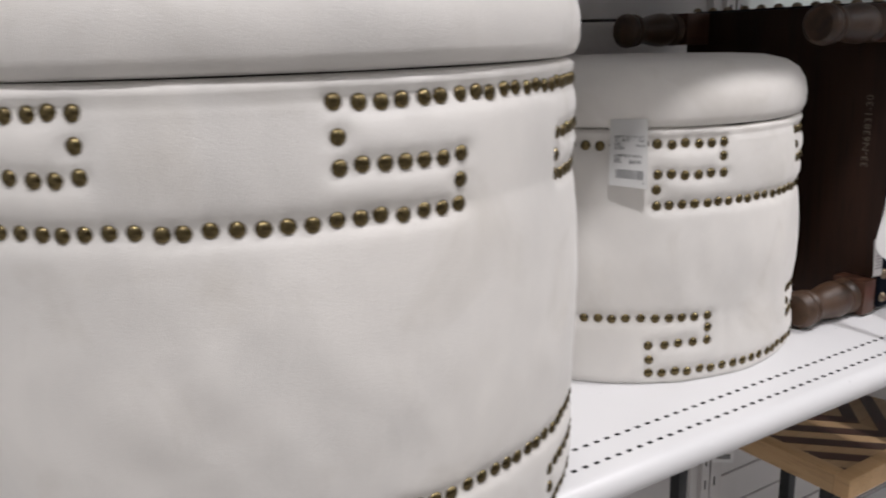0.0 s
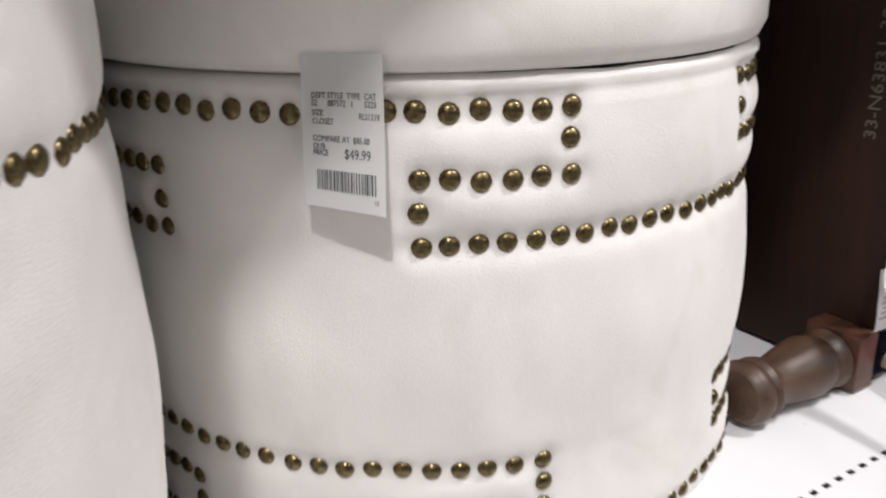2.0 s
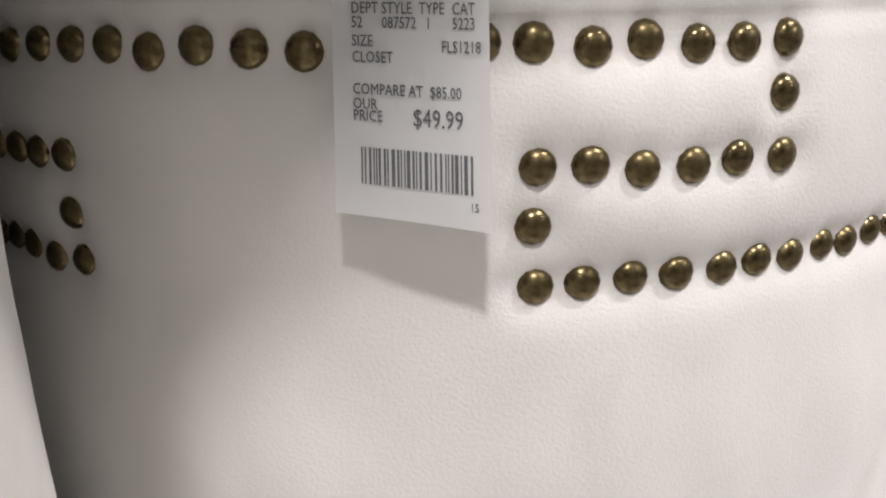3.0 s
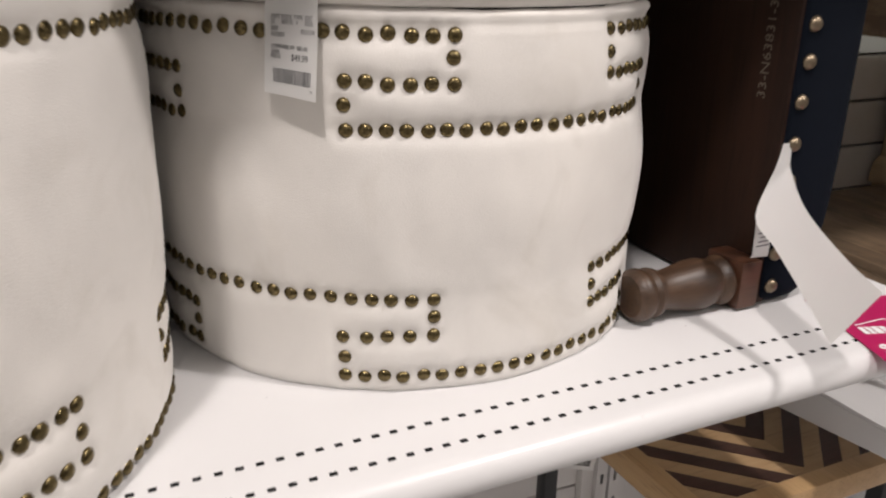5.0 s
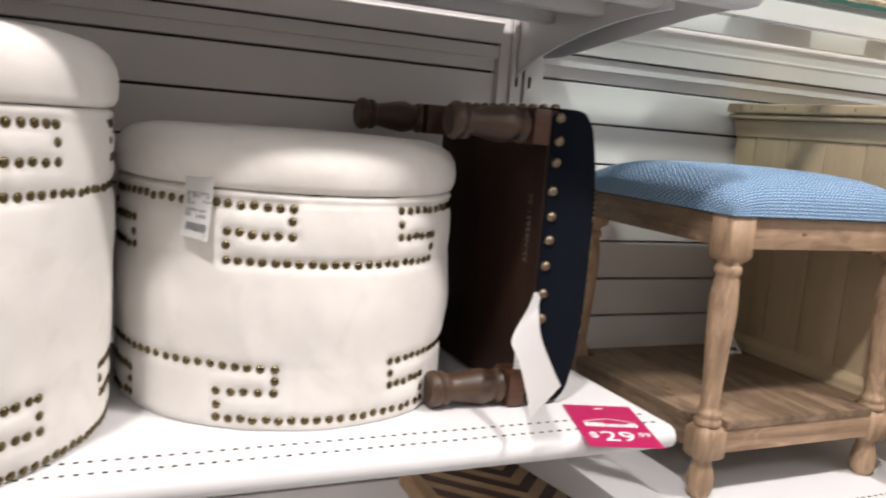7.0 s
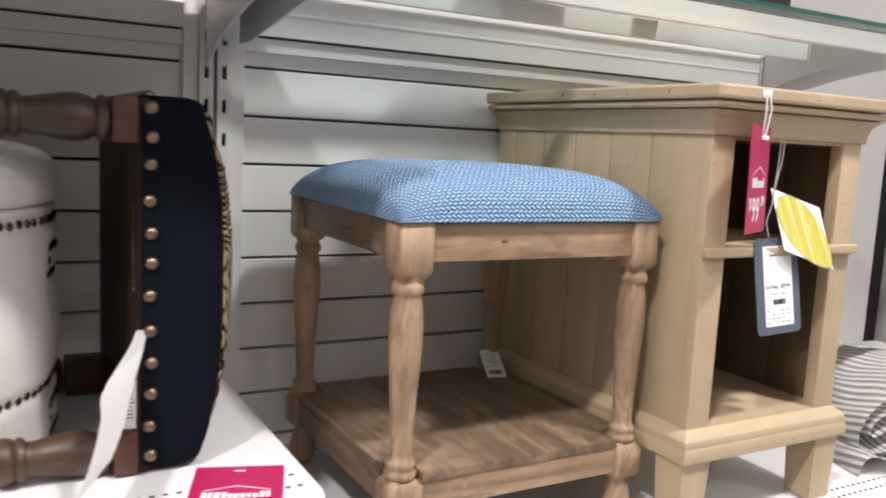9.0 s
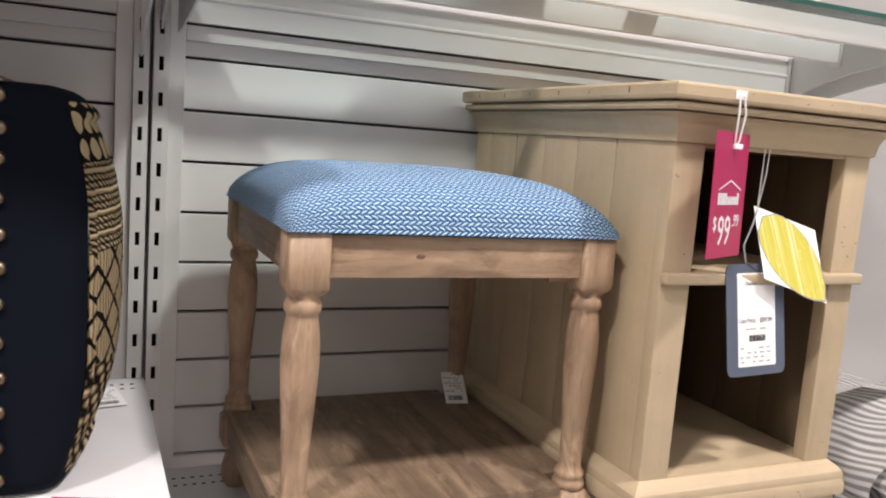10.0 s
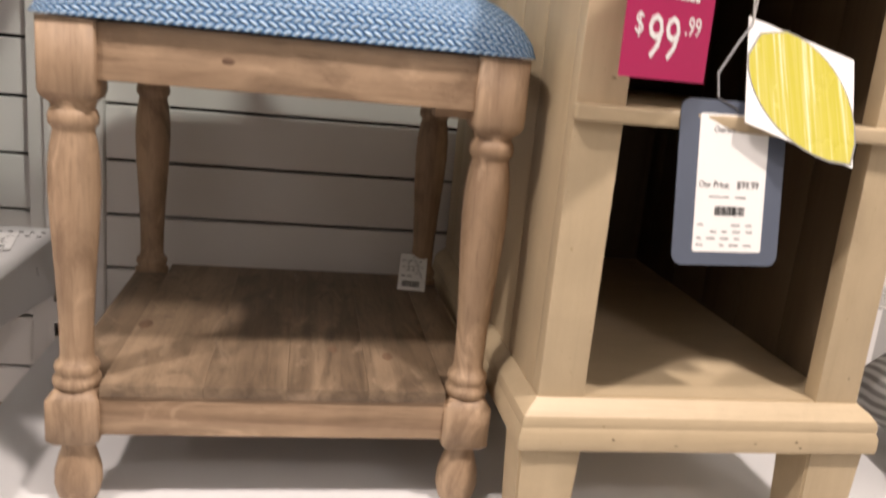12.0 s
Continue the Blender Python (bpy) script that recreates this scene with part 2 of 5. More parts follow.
# boards along y (low shelf, side rails, side aprons) have a darker tone
OAK_Y = wood("dark_washed_pine_y", (0.275, 0.192, 0.122), (0.120, 0.080, 0.050), "y", spread=0.09, veins=0.3, mottle=0.2)
OAK_Z = wood("washed_pine_z", (0.48, 0.333, 0.213), (0.250, 0.157, 0.094), "z", spread=0.05, veins=0.25, mottle=0.20)
KNOT = wood("pine_knot", (0.175, 0.105, 0.064), (0.095, 0.052, 0.032), "y", 0.55, 2.0, False)
CREAM = wood("buttermilk_paint", (0.545, 0.432, 0.283), (0.48, 0.375, 0.238), "z", 0.45, 0.6, False, 0.025, 0.07, 0.10)
CREAM_X = wood("buttermilk_paint_x", (0.545, 0.432, 0.283), (0.48, 0.375, 0.238), "x", 0.45, 0.6, False, 0.025, 0.08, 0.10)
# brown back board, toned darker still for the shade inside the cabinet
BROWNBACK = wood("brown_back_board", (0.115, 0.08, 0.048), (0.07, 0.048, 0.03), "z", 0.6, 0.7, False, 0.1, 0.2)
# colour of the added inner panels, dark in place of the cabinet's own shade
SHADE_LINING = wood("inner_shade_board", (0.135, 0.096, 0.057), (0.090, 0.062, 0.037), "z", 0.6, 0.7, False, 0.08, 0.1)
WALNUT = wood("walnut_stain", (0.078, 0.043, 0.024), (0.020, 0.011, 0.007), "x", 0.42, 1.0, False)
REDSTAIN = wood("red_brown_stain", (0.085, 0.036, 0.020), (0.024, 0.010, 0.006), "x", 0.40, 1.0, False)
UNDER = wood("walnut_board", (0.032, 0.014, 0.008), (0.014, 0.007, 0.005), "z", 0.55, 0.8, False)
dull(UNDER, 0.2)
NAVY = dull(painted("navy_cloth", (0.0062, 0.0086, 0.0145), 0.95, 0.25, 120), 0.08)
PAPER = painted("white_paper", (0.88, 0.88, 0.87), 0.6, 0.03)
INK = material("black_ink", (0.02, 0.02, 0.022), 0.6)
FADEDINK = material("faded_ink", (0.10, 0.10, 0.105), 0.6)
GREYINK = material("grey_ink", (0.25, 0.25, 0.26), 0.6)
MAGENTA = painted("magenta_card", (0.44, 0.011, 0.10), 0.42, 0.05)
WHITEINK = material("white_print", (0.82, 0.82, 0.82), 0.5)
YELLOW = painted("yellow_print_glare", (0.62, 0.57, 0.07), 0.25, 0.12)
# pale stretched streaks put the glossy print's glare into its base colour
link(YELLOW, ramp(YELLOW, noise_of(YELLOW, coords(YELLOW, (1, 0.02, 0.03)), 210, 3, 0.6, 0.1), (0.42, (0.52, 0.47, 0.06)), (0.56, (0.56, 0.51, 0.11)), (0.66, (0.72, 0.68, 0.38))), bsdf(YELLOW).inputs["Base Color"])
SLATEBLUE = painted("slate_blue_card", (0.095, 0.115, 0.16), 0.5, 0.08)
CORDM = painted("white_cord", (0.75, 0.74, 0.72), 0.7)
CHALK = material("chalk_mark", (0.12, 0.095, 0.072), 0.9)
BLACKMETAL = painted("black_metal", (0.012, 0.013, 0.015), 0.4)
GLASS = glass_pane()
EDGE = material("green_glass_edge", (0.02, 0.09, 0.07), 0.1)
SEAGRASS = woven_seagrass()
STONE = painted("grey_stone", (0.30, 0.31, 0.30), 0.15, 0.10)
vein = noise_of(STONE, coords(STONE, (1, 0.35, 1)), 6, 4, 0.55, 1.2)
link(STONE, ramp(STONE, vein, (0.36, (0.40, 0.42, 0.41)), (0.50, (0.46, 0.48, 0.47)), (0.54, (0.54, 0.55, 0.54)), (0.60, (0.44, 0.46, 0.45))), bsdf(STONE).inputs["Base Color"])
PALE = wood("maple_strip", (0.50, 0.34, 0.185), (0.40, 0.255, 0.13), "x", 0.42, 1.0, False)
DARKSTRIP = wood("dark_strip", (0.075, 0.036, 0.026), (0.04, 0.02, 0.015), "x", 0.42, 1.0, False)
FRAMEWOOD = wood("maple_frame", (0.55, 0.36, 0.18), (0.45, 0.28, 0.13), "y", 0.4, 1.0, False)
PLASTER = painted("ceiling_white", (0.60, 0.60, 0.59), 0.8)
FLOORM = painted("unseen_floor", (0.34, 0.33, 0.32), 0.35, 0.15)
FAR = painted("unseen_far_wall", (0.34, 0.33, 0.315), 0.7, 0.2)


# ---- shape helpers ----
def box(bm, x0, x1, y0, y1, z0, z1, bevel=0.0, seg=2):
    r = bmesh.ops.create_cube(bm, size=1)
    vs = r["verts"]
    for v in vs:
        v.co = Vector(((x0 + x1) / 2 + v.co.x * (x1 - x0), (y0 + y1) / 2 + v.co.y * (y1 - y0), (z0 + z1) / 2 + v.co.z * (z1 - z0)))
    if bevel > 0:
        es = list({e for v in vs for e in v.link_edges})
        bmesh.ops.bevel(bm, geom=es, offset=bevel, segments=seg, profile=0.6, affect="EDGES")
    return bm


def boxed(*a, **k):
    return box(bmesh.new(), *a, **k)


def lathe(profile, seg=28, m=None, bm=None):
    """A turned solid: (radius, height) pairs from bottom to top, round z, then moved by m."""
    bm = bm or bmesh.new()
    rings = []
    for r, z in profile:
        rings.append([bm.verts.new((r * math.cos(2 * math.pi * i / seg), r * math.sin(2 * math.pi * i / seg), z)) for i in range(seg)])
    for a, b in zip(rings, rings[1:]):
        for i in range(seg):
            bm.faces.new((a[i], a[(i + 1) % seg], b[(i + 1) % seg], b[i]))
    bm.faces.new(rings[0][::-1])
    bm.faces.new(rings[-1])
    if m is not None:
        bmesh.ops.transform(bm, matrix=m, verts=[v for ring in rings for v in ring])
    return bm


def square_loft(profile, bm=None, chamfer=0.0025):
    """A square post: (half width, height) pairs, with chamfered corners."""
    bm = bm or bmesh.new()
    rings = []
    for w, z in profile:
        c = min(chamfer, w * 0.4)
        rings.append([bm.verts.new((x, y, z)) for x, y in ((w, -w + c), (w, w - c), (w - c, w), (-w + c, w), (-w, w - c), (-w, -w + c), (-w + c, -w), (w - c, -w))])
    for a, b in zip(rings, rings[1:]):
        for i in range(8):
            bm.faces.new((a[i], a[(i + 1) % 8], b[(i + 1) % 8], b[i]))
    bm.faces.new(rings[0][::-1])
    bm.faces.new(rings[-1])
    return bm


def extrude(points, a, b, axis="x", bm=None):
    """A closed outline, drawn in the other two axes, drawn out from a to b along an axis."""
    bm = bm or bmesh.new()
    put = {"x": lambda u, v, w: (w, u, v), "y": lambda u, v, w: (u, w, v), "z": lambda u, v, w: (u, v, w)}[axis]
    lo = [bm.verts.new(put(u, v, a)) for u, v in points]
    hi = [bm.verts.new(put(u, v, b)) for u, v in points]
    n = len(points)
    for i in range(n):
        bm.faces.new((lo[i], lo[(i + 1) % n], hi[(i + 1) % n], hi[i]))
    bm.faces.new(lo[::-1])
    bm.faces.new(hi)
    bmesh.ops.recalc_face_normals(bm, faces=bm.faces)
    return bm


def tube(points, r, seg=6, bm=None):
    bm = bm or bmesh.new()
    pts = [Vector(p) for p in points]
    rings = []
    for i, p in enumerate(pts):
        d = (pts[min(i + 1, len(pts) - 1)] - pts[max(i - 1, 0)]).normalized()
        u = d.orthogonal().normalized()
        w = d.cross(u)
        rings.append((p, u, w))
    made = []
    for p, u, w in rings:
        made.append([bm.verts.new(p + r * (math.cos(2 * math.pi * k / seg) * rings[0][1] + math.sin(2 * math.pi * k / seg) * rings[0][2])) for k in range(seg)])
    for a, b in zip(made, made[1:]):
        for k in range(seg):
            bm.faces.new((a[k], a[(k + 1) % seg], b[(k + 1) % seg], b[k]))
    bm.faces.new(made[0][::-1])
    bm.faces.new(made[-1])
    bmesh.ops.recalc_face_normals(bm, faces=bm.faces)
    return bm


def mesh_of(name, bm, mat, smooth=True, angle=40):
    me = bpy.data.meshes.new(name)
    if smooth:
        for f in bm.faces:
            f.smooth = True
        for e in bm.edges:
            if len(e.link_faces) == 2 and e.calc_face_angle(0) > radians(angle):
                e.smooth = False
    bm.to_mesh(me)
    bm.free()
    me.materials.append(mat)
    return me


def thing(name, at, label="", category="", group="", kind=""):
    ob = new(name)
    ob.location = at
    ob.empty_display_size = 0.05
    return tagged(ob, label, category, group, kind)


def base_of(ob):
    p = Vector()
    while ob is not None:
        p += ob.location
        ob = ob.parent
    return p


def part(name, bm, mat, parent, label="", smooth=True, angle=40):
    """One mesh under a thing or a part; the bmesh is given in the world's metres."""
    bmesh.ops.translate(bm, verts=bm.verts, vec=-base_of(parent))
    ob = new(name, mesh_of(name, bm, mat, smooth, angle))
    ob.parent = parent
    return tagged(ob, label)


def solo(name, bm, mat, label="", category="", group="", kind="", smooth=True, at=None):
    """A thing of one mesh."""
    at = Vector(at) if at else Vector()
    bmesh.ops.translate(bm, verts=bm.verts, vec=-at)
    ob = new(name, mesh_of(name, bm, mat, smooth))
    ob.location = at
    return tagged(ob, label, category, group, kind)


def piece(name, me, parent, m):
    ob = new(name, me)
    ob.parent = parent
    ob.matrix_basis = Matrix.Translation(-base_of(parent)) @ m
    return ob


def text_bm(words, size, m, depth=0.0002, align="LEFT", squeeze=1.0):
    """Flat lettering in the built-in font: x to the right, y up, before m."""
    cu = bpy.data.curves.new("lettering", "FONT")
    cu.body, cu.size, cu.align_x, cu.extrude, cu.resolution_u = words, size, align, depth, 2
    ob = bpy.data.objects.new("lettering", cu)
    scene.collection.objects.link(ob)
    me = bpy.data.meshes.new_from_object(ob.evaluated_get(bpy.context.evaluated_depsgraph_get()))
    bpy.data.objects.remove(ob)
    bpy.data.curves.remove(cu)
    bm = bmesh.new()
    bm.from_mesh(me)
    bpy.data.meshes.remove(me)
    bmesh.ops.transform(bm, matrix=m @ Matrix.Diagonal((squeeze, 1, 1, 1)), verts=bm.verts)
    return bm


def merged(*bms):
    out = bmesh.new()
    for b in bms:
        me = bpy.data.meshes.new("joined")
        b.to_mesh(me)
        b.free()
        out.from_mesh(me)
        bpy.data.meshes.remove(me)
    return out


def flat_bars(rects, m, depth=0.0002):
    """Small printed bars (x0, x1, y0, y1) on a card's plane."""
    bm = bmesh.new()
    for x0, x1, y0, y1 in rects:
        box(bm, x0, x1, y0, y1, 0, depth)
    bmesh.ops.transform(bm, matrix=m, verts=bm.verts)
    return bm


def plane_of(origin, right, up):
    """A card's frame: x along right, y along up, z out of its face."""
    x = Vector(right).normalized()
    z = x.cross(Vector(up)).normalized()
    y = z.cross(x)
    return Matrix(((x.x, y.x, z.x, origin[0]), (x.y, y.y, z.y, origin[1]), (x.z, y.z, z.z, origin[2]), (0, 0, 0, 1)))


def card(outline, m, thick=0.0006):
    bm = extrude(outline, -thick, 0, "z")
    bmesh.ops.transform(bm, matrix=m, verts=bm.verts)
    return bm


def rounded(w, h, r, seg=5):
    pts = []
    for cx, cy, a0 in ((w - r, h - r, 0), (r, h - r, 90), (r, r, 180), (w - r, r, 270)):
        for i in range(seg + 1):
            a = radians(a0 + 90 * i / seg)
            pts.append((cx + r * math.cos(a), cy + r * math.sin(a)))
    return pts


def barcode(x0, x1, y0, y1, seed):
    rng = random.Random(seed)
    rects, x = [], x0
    while x < x1 - 0.0006:
        w = rng.choice((0.0003, 0.0005, 0.0008))
        rects.append((x, min(x + w, x1), y0, y1))
        x += w + rng.choice((0.0003, 0.0005, 0.0007))
    return rects


# ---- the setting ----
WALL_Y, FRONT_Y = 1.021, 0.488
SHELF_Z, RIGHT_Z, UPPER_Z = 0.989, 0.842, 1.572
UPRIGHT_X, BAY = 1.2115, 1.219
SLAT_H, SLAT_0 = 0.0766, 0.0084

# room shell, out of view; its tones set how much light bounces back
solo("floor", boxed(-5, 7, -7, 1.2, -0.1, 0), FLOORM, kind="structure")
solo("ceiling", boxed(-5, 7, -7, 1.2, 5.1, 5.2), PLASTER, kind="structure")
solo("wall_west", boxed(-5.1, -5, -7, 1.2, 0, 5.1), PLASTER, kind="structure")
solo("wall_east", boxed(7, 7.1, -7, 1.2, 0, 5.1), PLASTER, kind="structure")
solo("wall_south", boxed(-5, 7, -7.1, -7, 0, 5.1), FAR, kind="structure")
wall = solo("wall_north", boxed(-5, 7, 1.05, 1.2, 0, 5.1), PLASTER, kind="structure")


def slat_run(x0, x1, count, parent):
    """Slatted back panel: boards with a rebated lower edge, a dark groove between each two."""
    g, d = 0.0056, 0.016
    outline = [(0.0, g), (0.002, g - 0.0012), (d, g - 0.0012), (d, SLAT_H), (0.001, SLAT_H), (0.0, SLAT_H - 0.001)]
    bm = extrude([(y, z) for y, z in outline], x0, x1, "x")
    me = mesh_of("slat", bm, SLAT, False)
    for i in range(count):
        piece("slat", me, parent, pose(0, WALL_Y, SLAT_0 + i * SLAT_H))


panel_left = solo("slat_wall_1", boxed(UPRIGHT_X - BAY, 1.20, 1.038, 1.048, 0, 2.3), GROOVE, kind="structure")
panel_right = solo("slat_wall_2", boxed(1.222, 2.42, 1.038, 1.048, 0, 2.3), GROOVE, kind="structure")


def upright(x, name):
    """Pair of slotted steel uprights with the panels' flat end trims beside them."""
    up = thing(name, (x, 1.0, 0), kind="structure")
    slots = [0.02 + i * 0.0508 for i in range(44)]
    for sx in (-0.0135, 0.0135):
        bm = bmesh.new()
        x0, x1, y0, y1 = x + sx - 0.0105, x + sx + 0.0105, 0.997, 1.036
        w, h = 0.0032, 0.0195
        cuts = [0.0]
        for s in slots:
            cuts += [s, s + h]
        cuts.append(2.3)
        for i, (a, b) in enumerate(zip(cuts, cuts[1:])):
            if i % 2 == 0:
                box(bm, x0, x1, y0, y0 + 0.003, a, b)
            else:
                box(bm, x0, x + sx - w, y0, y0 + 0.003, a, b)
                box(bm, x + sx + w, x1, y0, y0 + 0.003, a, b)
        box(bm, x0, x0 + 0.002, y0 + 0.003, y1, 0, 2.3)
        box(bm, x1 - 0.002, x1, y0 + 0.003, y1, 0, 2.3)
        part("slotted_upright", bm, RAIL, up, smooth=False)
        part("dark_back", boxed(x0 + 0.002, x1 - 0.002, y1 - 0.006, y1 - 0.002, 0, 2.3), DARKGAP, up, smooth=False)
    for a, b in ((x - 0.047, x - 0.0245), (x + 0.0245, x + 0.047)):
        part("end_trim", boxed(a, b, 1.006, 1.036, 0, 2.3, bevel=0.0015), RAIL, up, smooth=False)
    return up


upright(UPRIGHT_X, "upright_2")
upright(UPRIGHT_X + BAY, "upright_3")
upright(UPRIGHT_X - BAY, "upright_1")


def shelf_outline(front, back, top, drop=0.032, r=0.0155):
    """Folded steel shelf, from the side: rounded nose, thin deck, back flange."""
    pts = [(back, top), (front + r, top)]
    for i in range(1, 9):
        a = radians(90 + 180 * i / 9)
        pts.append((front + r + r * math.cos(a), top - r + r * math.sin(a)))
    pts += [(front + r, top - 2 * r), (front + r + 0.006, top - 2 * r), (front + r + 0.006, top - drop), (front + 0.05, top - drop), (front + 0.05, top - drop + 0.003),
            (front + 0.022, top - drop + 0.003), (front + 0.022, top - 0.004), (back, top - 0.004)]
    return pts


def gondola_shelf(name, x0, x1, front, top, hole_rows, label, back=0.994):
    sh = thing(name, ((x0 + x1) / 2, (front + 1.0) / 2, top), label, "shelf", "store shelves")
    part("deck", extrude(shelf_outline(front, back, top), x0, x1, "x"), SHELF, sh, angle=30)
    for x in (x0, x1 - 0.0025):
        side = [(front + 0.03, top - 0.0045), (0.99, top - 0.0045), (0.99, top - 0.075), (0.93, top - 0.075), (front + 0.12, top - 0.034), (front + 0.03, top - 0.03)]
        part("side_flange", extrude(side, x, x + 0.0025, "x"), SHELF, sh, smooth=False)
    bm = bmesh.new()
    for y in hole_rows:
        x, k = x0 + 0.02, 0
        while x < x1 - 0.02:
            box(bm, x, x + 0.0054, y - 0.0019, y + 0.0019, top - 0.003, top + 0.0004)
            x += 0.0135
    tagged(part("perforation", bm, DARKGAP, sh, "two dark rows of small punched slots", smooth=False), kind="stuff")
    return sh


gondola_shelf("gondola_shelf", UPRIGHT_X - BAY + 0.004, UPRIGHT_X + 0.001, FRONT_Y, SHELF_Z, (0.546, 0.516, 0.945, 0.965), "white steel store shelf with rounded front edge, holding ottomans")
gondola_shelf("gondola_shelf", UPRIGHT_X - 0.006, UPRIGHT_X + BAY - 0.004, 0.432, RIGHT_Z, (0.492, 0.470, 0.93, 0.955), "white steel store shelf, lower than its neighbour, holding furniture")
gondola_shelf("gondola_shelf", UPRIGHT_X + BAY + 0.004, UPRIGHT_X + 2 * BAY, 0.46, RIGHT_Z - 0.02, (0.51, 0.535), "white steel store shelf of the next bay")
upper = gondola_shelf("gondola_shelf", UPRIGHT_X - BAY + 0.004, UPRIGHT_X + 0.036, FRONT_Y - 0.018, UPPER_Z, (0.546, 0.516), "white steel upper shelf above the ottomans", 0.983)
for y in (0.60, 0.74, 0.88):
    part("stiffener", boxed(UPRIGHT_X - BAY + 0.01, UPRIGHT_X - 0.01, y, y + 0.035, UPPER_Z - 0.026, UPPER_Z - 0.0045, bevel=0.003), SHELF, upper)
base_left = gondola_shelf("base_deck", UPRIGHT_X - BAY, UPRIGHT_X - 0.001, 0.44, 0.26, (0.48,), "white steel base deck under the lower goods")
base_right = gondola_shelf("base_deck", UPRIGHT_X + 0.001, UPRIGHT_X + BAY, 0.44, 0.26, (0.48,), "white steel base deck under the lower goods")


def bracket(x, top, reach, name="shelf_bracket"):
    """Curved steel arm that carries a shelf from the upright."""
    y0 = 0.996
    pts = [(y0, top), (y0, top - 0.105)]
    for i in range(7):
        t = i / 6
        pts.append((y0 - 0.012 - t * reach, top - 0.095 + 0.072 * math.sin(t * math.pi / 2) ** 0.8))
    pts.append((y0 - 0.012 - reach, top))
    return solo(name, extrude(pts, x - 0.002, x + 0.002, "x"), SHELF, "curved white steel bracket hooked into the upright", "bracket", "shelf brackets", smooth=False)


bracket(UPRIGHT_X - 0.0135, UPPER_Z - 0.008, 0.40)
bracket(UPRIGHT_X - BAY + 0.0135, UPPER_Z - 0.008, 0.40)
bracket(UPRIGHT_X + 0.0135, 1.605, 0.42)
bracket(UPRIGHT_X + BAY - 0.0135, 1.605, 0.42)
bracket(UPRIGHT_X + BAY + 0.0135, 1.58, 0.42)


def back_header(x0, x1):
    """Steel header over the slats: a narrow trim, a shadow gap and a tall plate with one fine ridge."""
    ob = thing("back_header", ((x0 + x1) / 2, 1.0, 1.488), "smooth grey steel header plate above the slat panel", "header plate", "back headers")
    part("trim", boxed(x0, x1, 1.008, 1.019, 1.4895, 1.5115, bevel=0.001), RAIL, ob, smooth=False)
    z = 1.515
    out = [(1.018, z), (0.999, z), (0.999, z + 0.031), (0.997, z + 0.033), (0.997, z + 0.036), (0.999, z + 0.038), (0.999, z + 0.135), (1.018, z + 0.135)]
    part("plate", extrude(out, x0, x1, "x"), RAIL, ob, smooth=False)
    part("shadow_gap", boxed(x0, x1, 1.016, 1.019, 1.5118, 1.5148), DARKGAP, ob, smooth=False)


back_header(UPRIGHT_X - BAY + 0.048, UPRIGHT_X - 0.0475)
back_header(UPRIGHT_X + 0.0475, UPRIGHT_X + BAY - 0.0255)

for y in (0.89, 0.70):
    rail = thing("glass_support_rail", (UPRIGHT_X + BAY / 2, y, 1.57), "pale steel cross rail carrying the glass shelf", "rail", "glass shelf rails")
    part("bar", boxed(UPRIGHT_X + 0.020, UPRIGHT_X + BAY - 0.020, y - 0.007, y + 0.007, 1.57, 1.604, bevel=0.002), RAIL, rail)
    for x in (UPRIGHT_X + 0.0162, UPRIGHT_X + BAY - 0.0198):
        part("end_plate", boxed(x, x + 0.0036, y - 0.011, y + 0.011, 1.562, 1.6045, bevel=0.001), RAIL, rail)
pane = solo("glass_shelf", boxed(UPRIGHT_X + 0.004, UPRIGHT_X + BAY - 0.004, 0.66, 0.975, 1.606, 1.614, bevel=0.001), GLASS, "clear glass shelf with green edges on steel rails", "glass shelf")
for y0, y1 in ((0.6575, 0.6598), (0.9752, 0.9775)):
    part("polished_edge", boxed(UPRIGHT_X + 0.004, UPRIGHT_X + BAY - 0.004, y0, y1, 1.6062, 1.6138), EDGE, pane, "dark green glass edge", smooth=False)

# end of the next bay: grey plain panel, a black strip for a dark gap and a pale corner post
solo("wall_panel_3", boxed(2.478, 2.93, 1.022, 1.048, 0, 2.3), GREYPANEL, kind="structure")
solo("dark_gap_strip", boxed(2.93, 2.99, 1.03, 1.048, 0, 2.3), DARKGAP, kind="structure")
solo("corner_post", boxed(2.99, 3.3, 0.96, 1.04, 0, 2.3, bevel=0.02), GREYPANEL, kind="structure")
# frames assumed for the downlights, out of view
for lx, ly, _ in LAMPS:
    lamp = thing("ceiling_light", (lx, ly, 5.04), "square white ceiling downlight", "ceiling light", "ceiling lights")
    bm = bmesh.new()
    for a in ((-0.21, -0.18, -0.21, 0.21), (0.18, 0.21, -0.21, 0.21), (-0.18, 0.18, -0.21, -0.18), (-0.18, 0.18, 0.18, 0.21)):
        box(bm, lx + a[0], lx + a[1], ly + a[2], ly + a[3], 5.005, 5.099)
    part("frame", bm, SHELF, lamp, smooth=False)

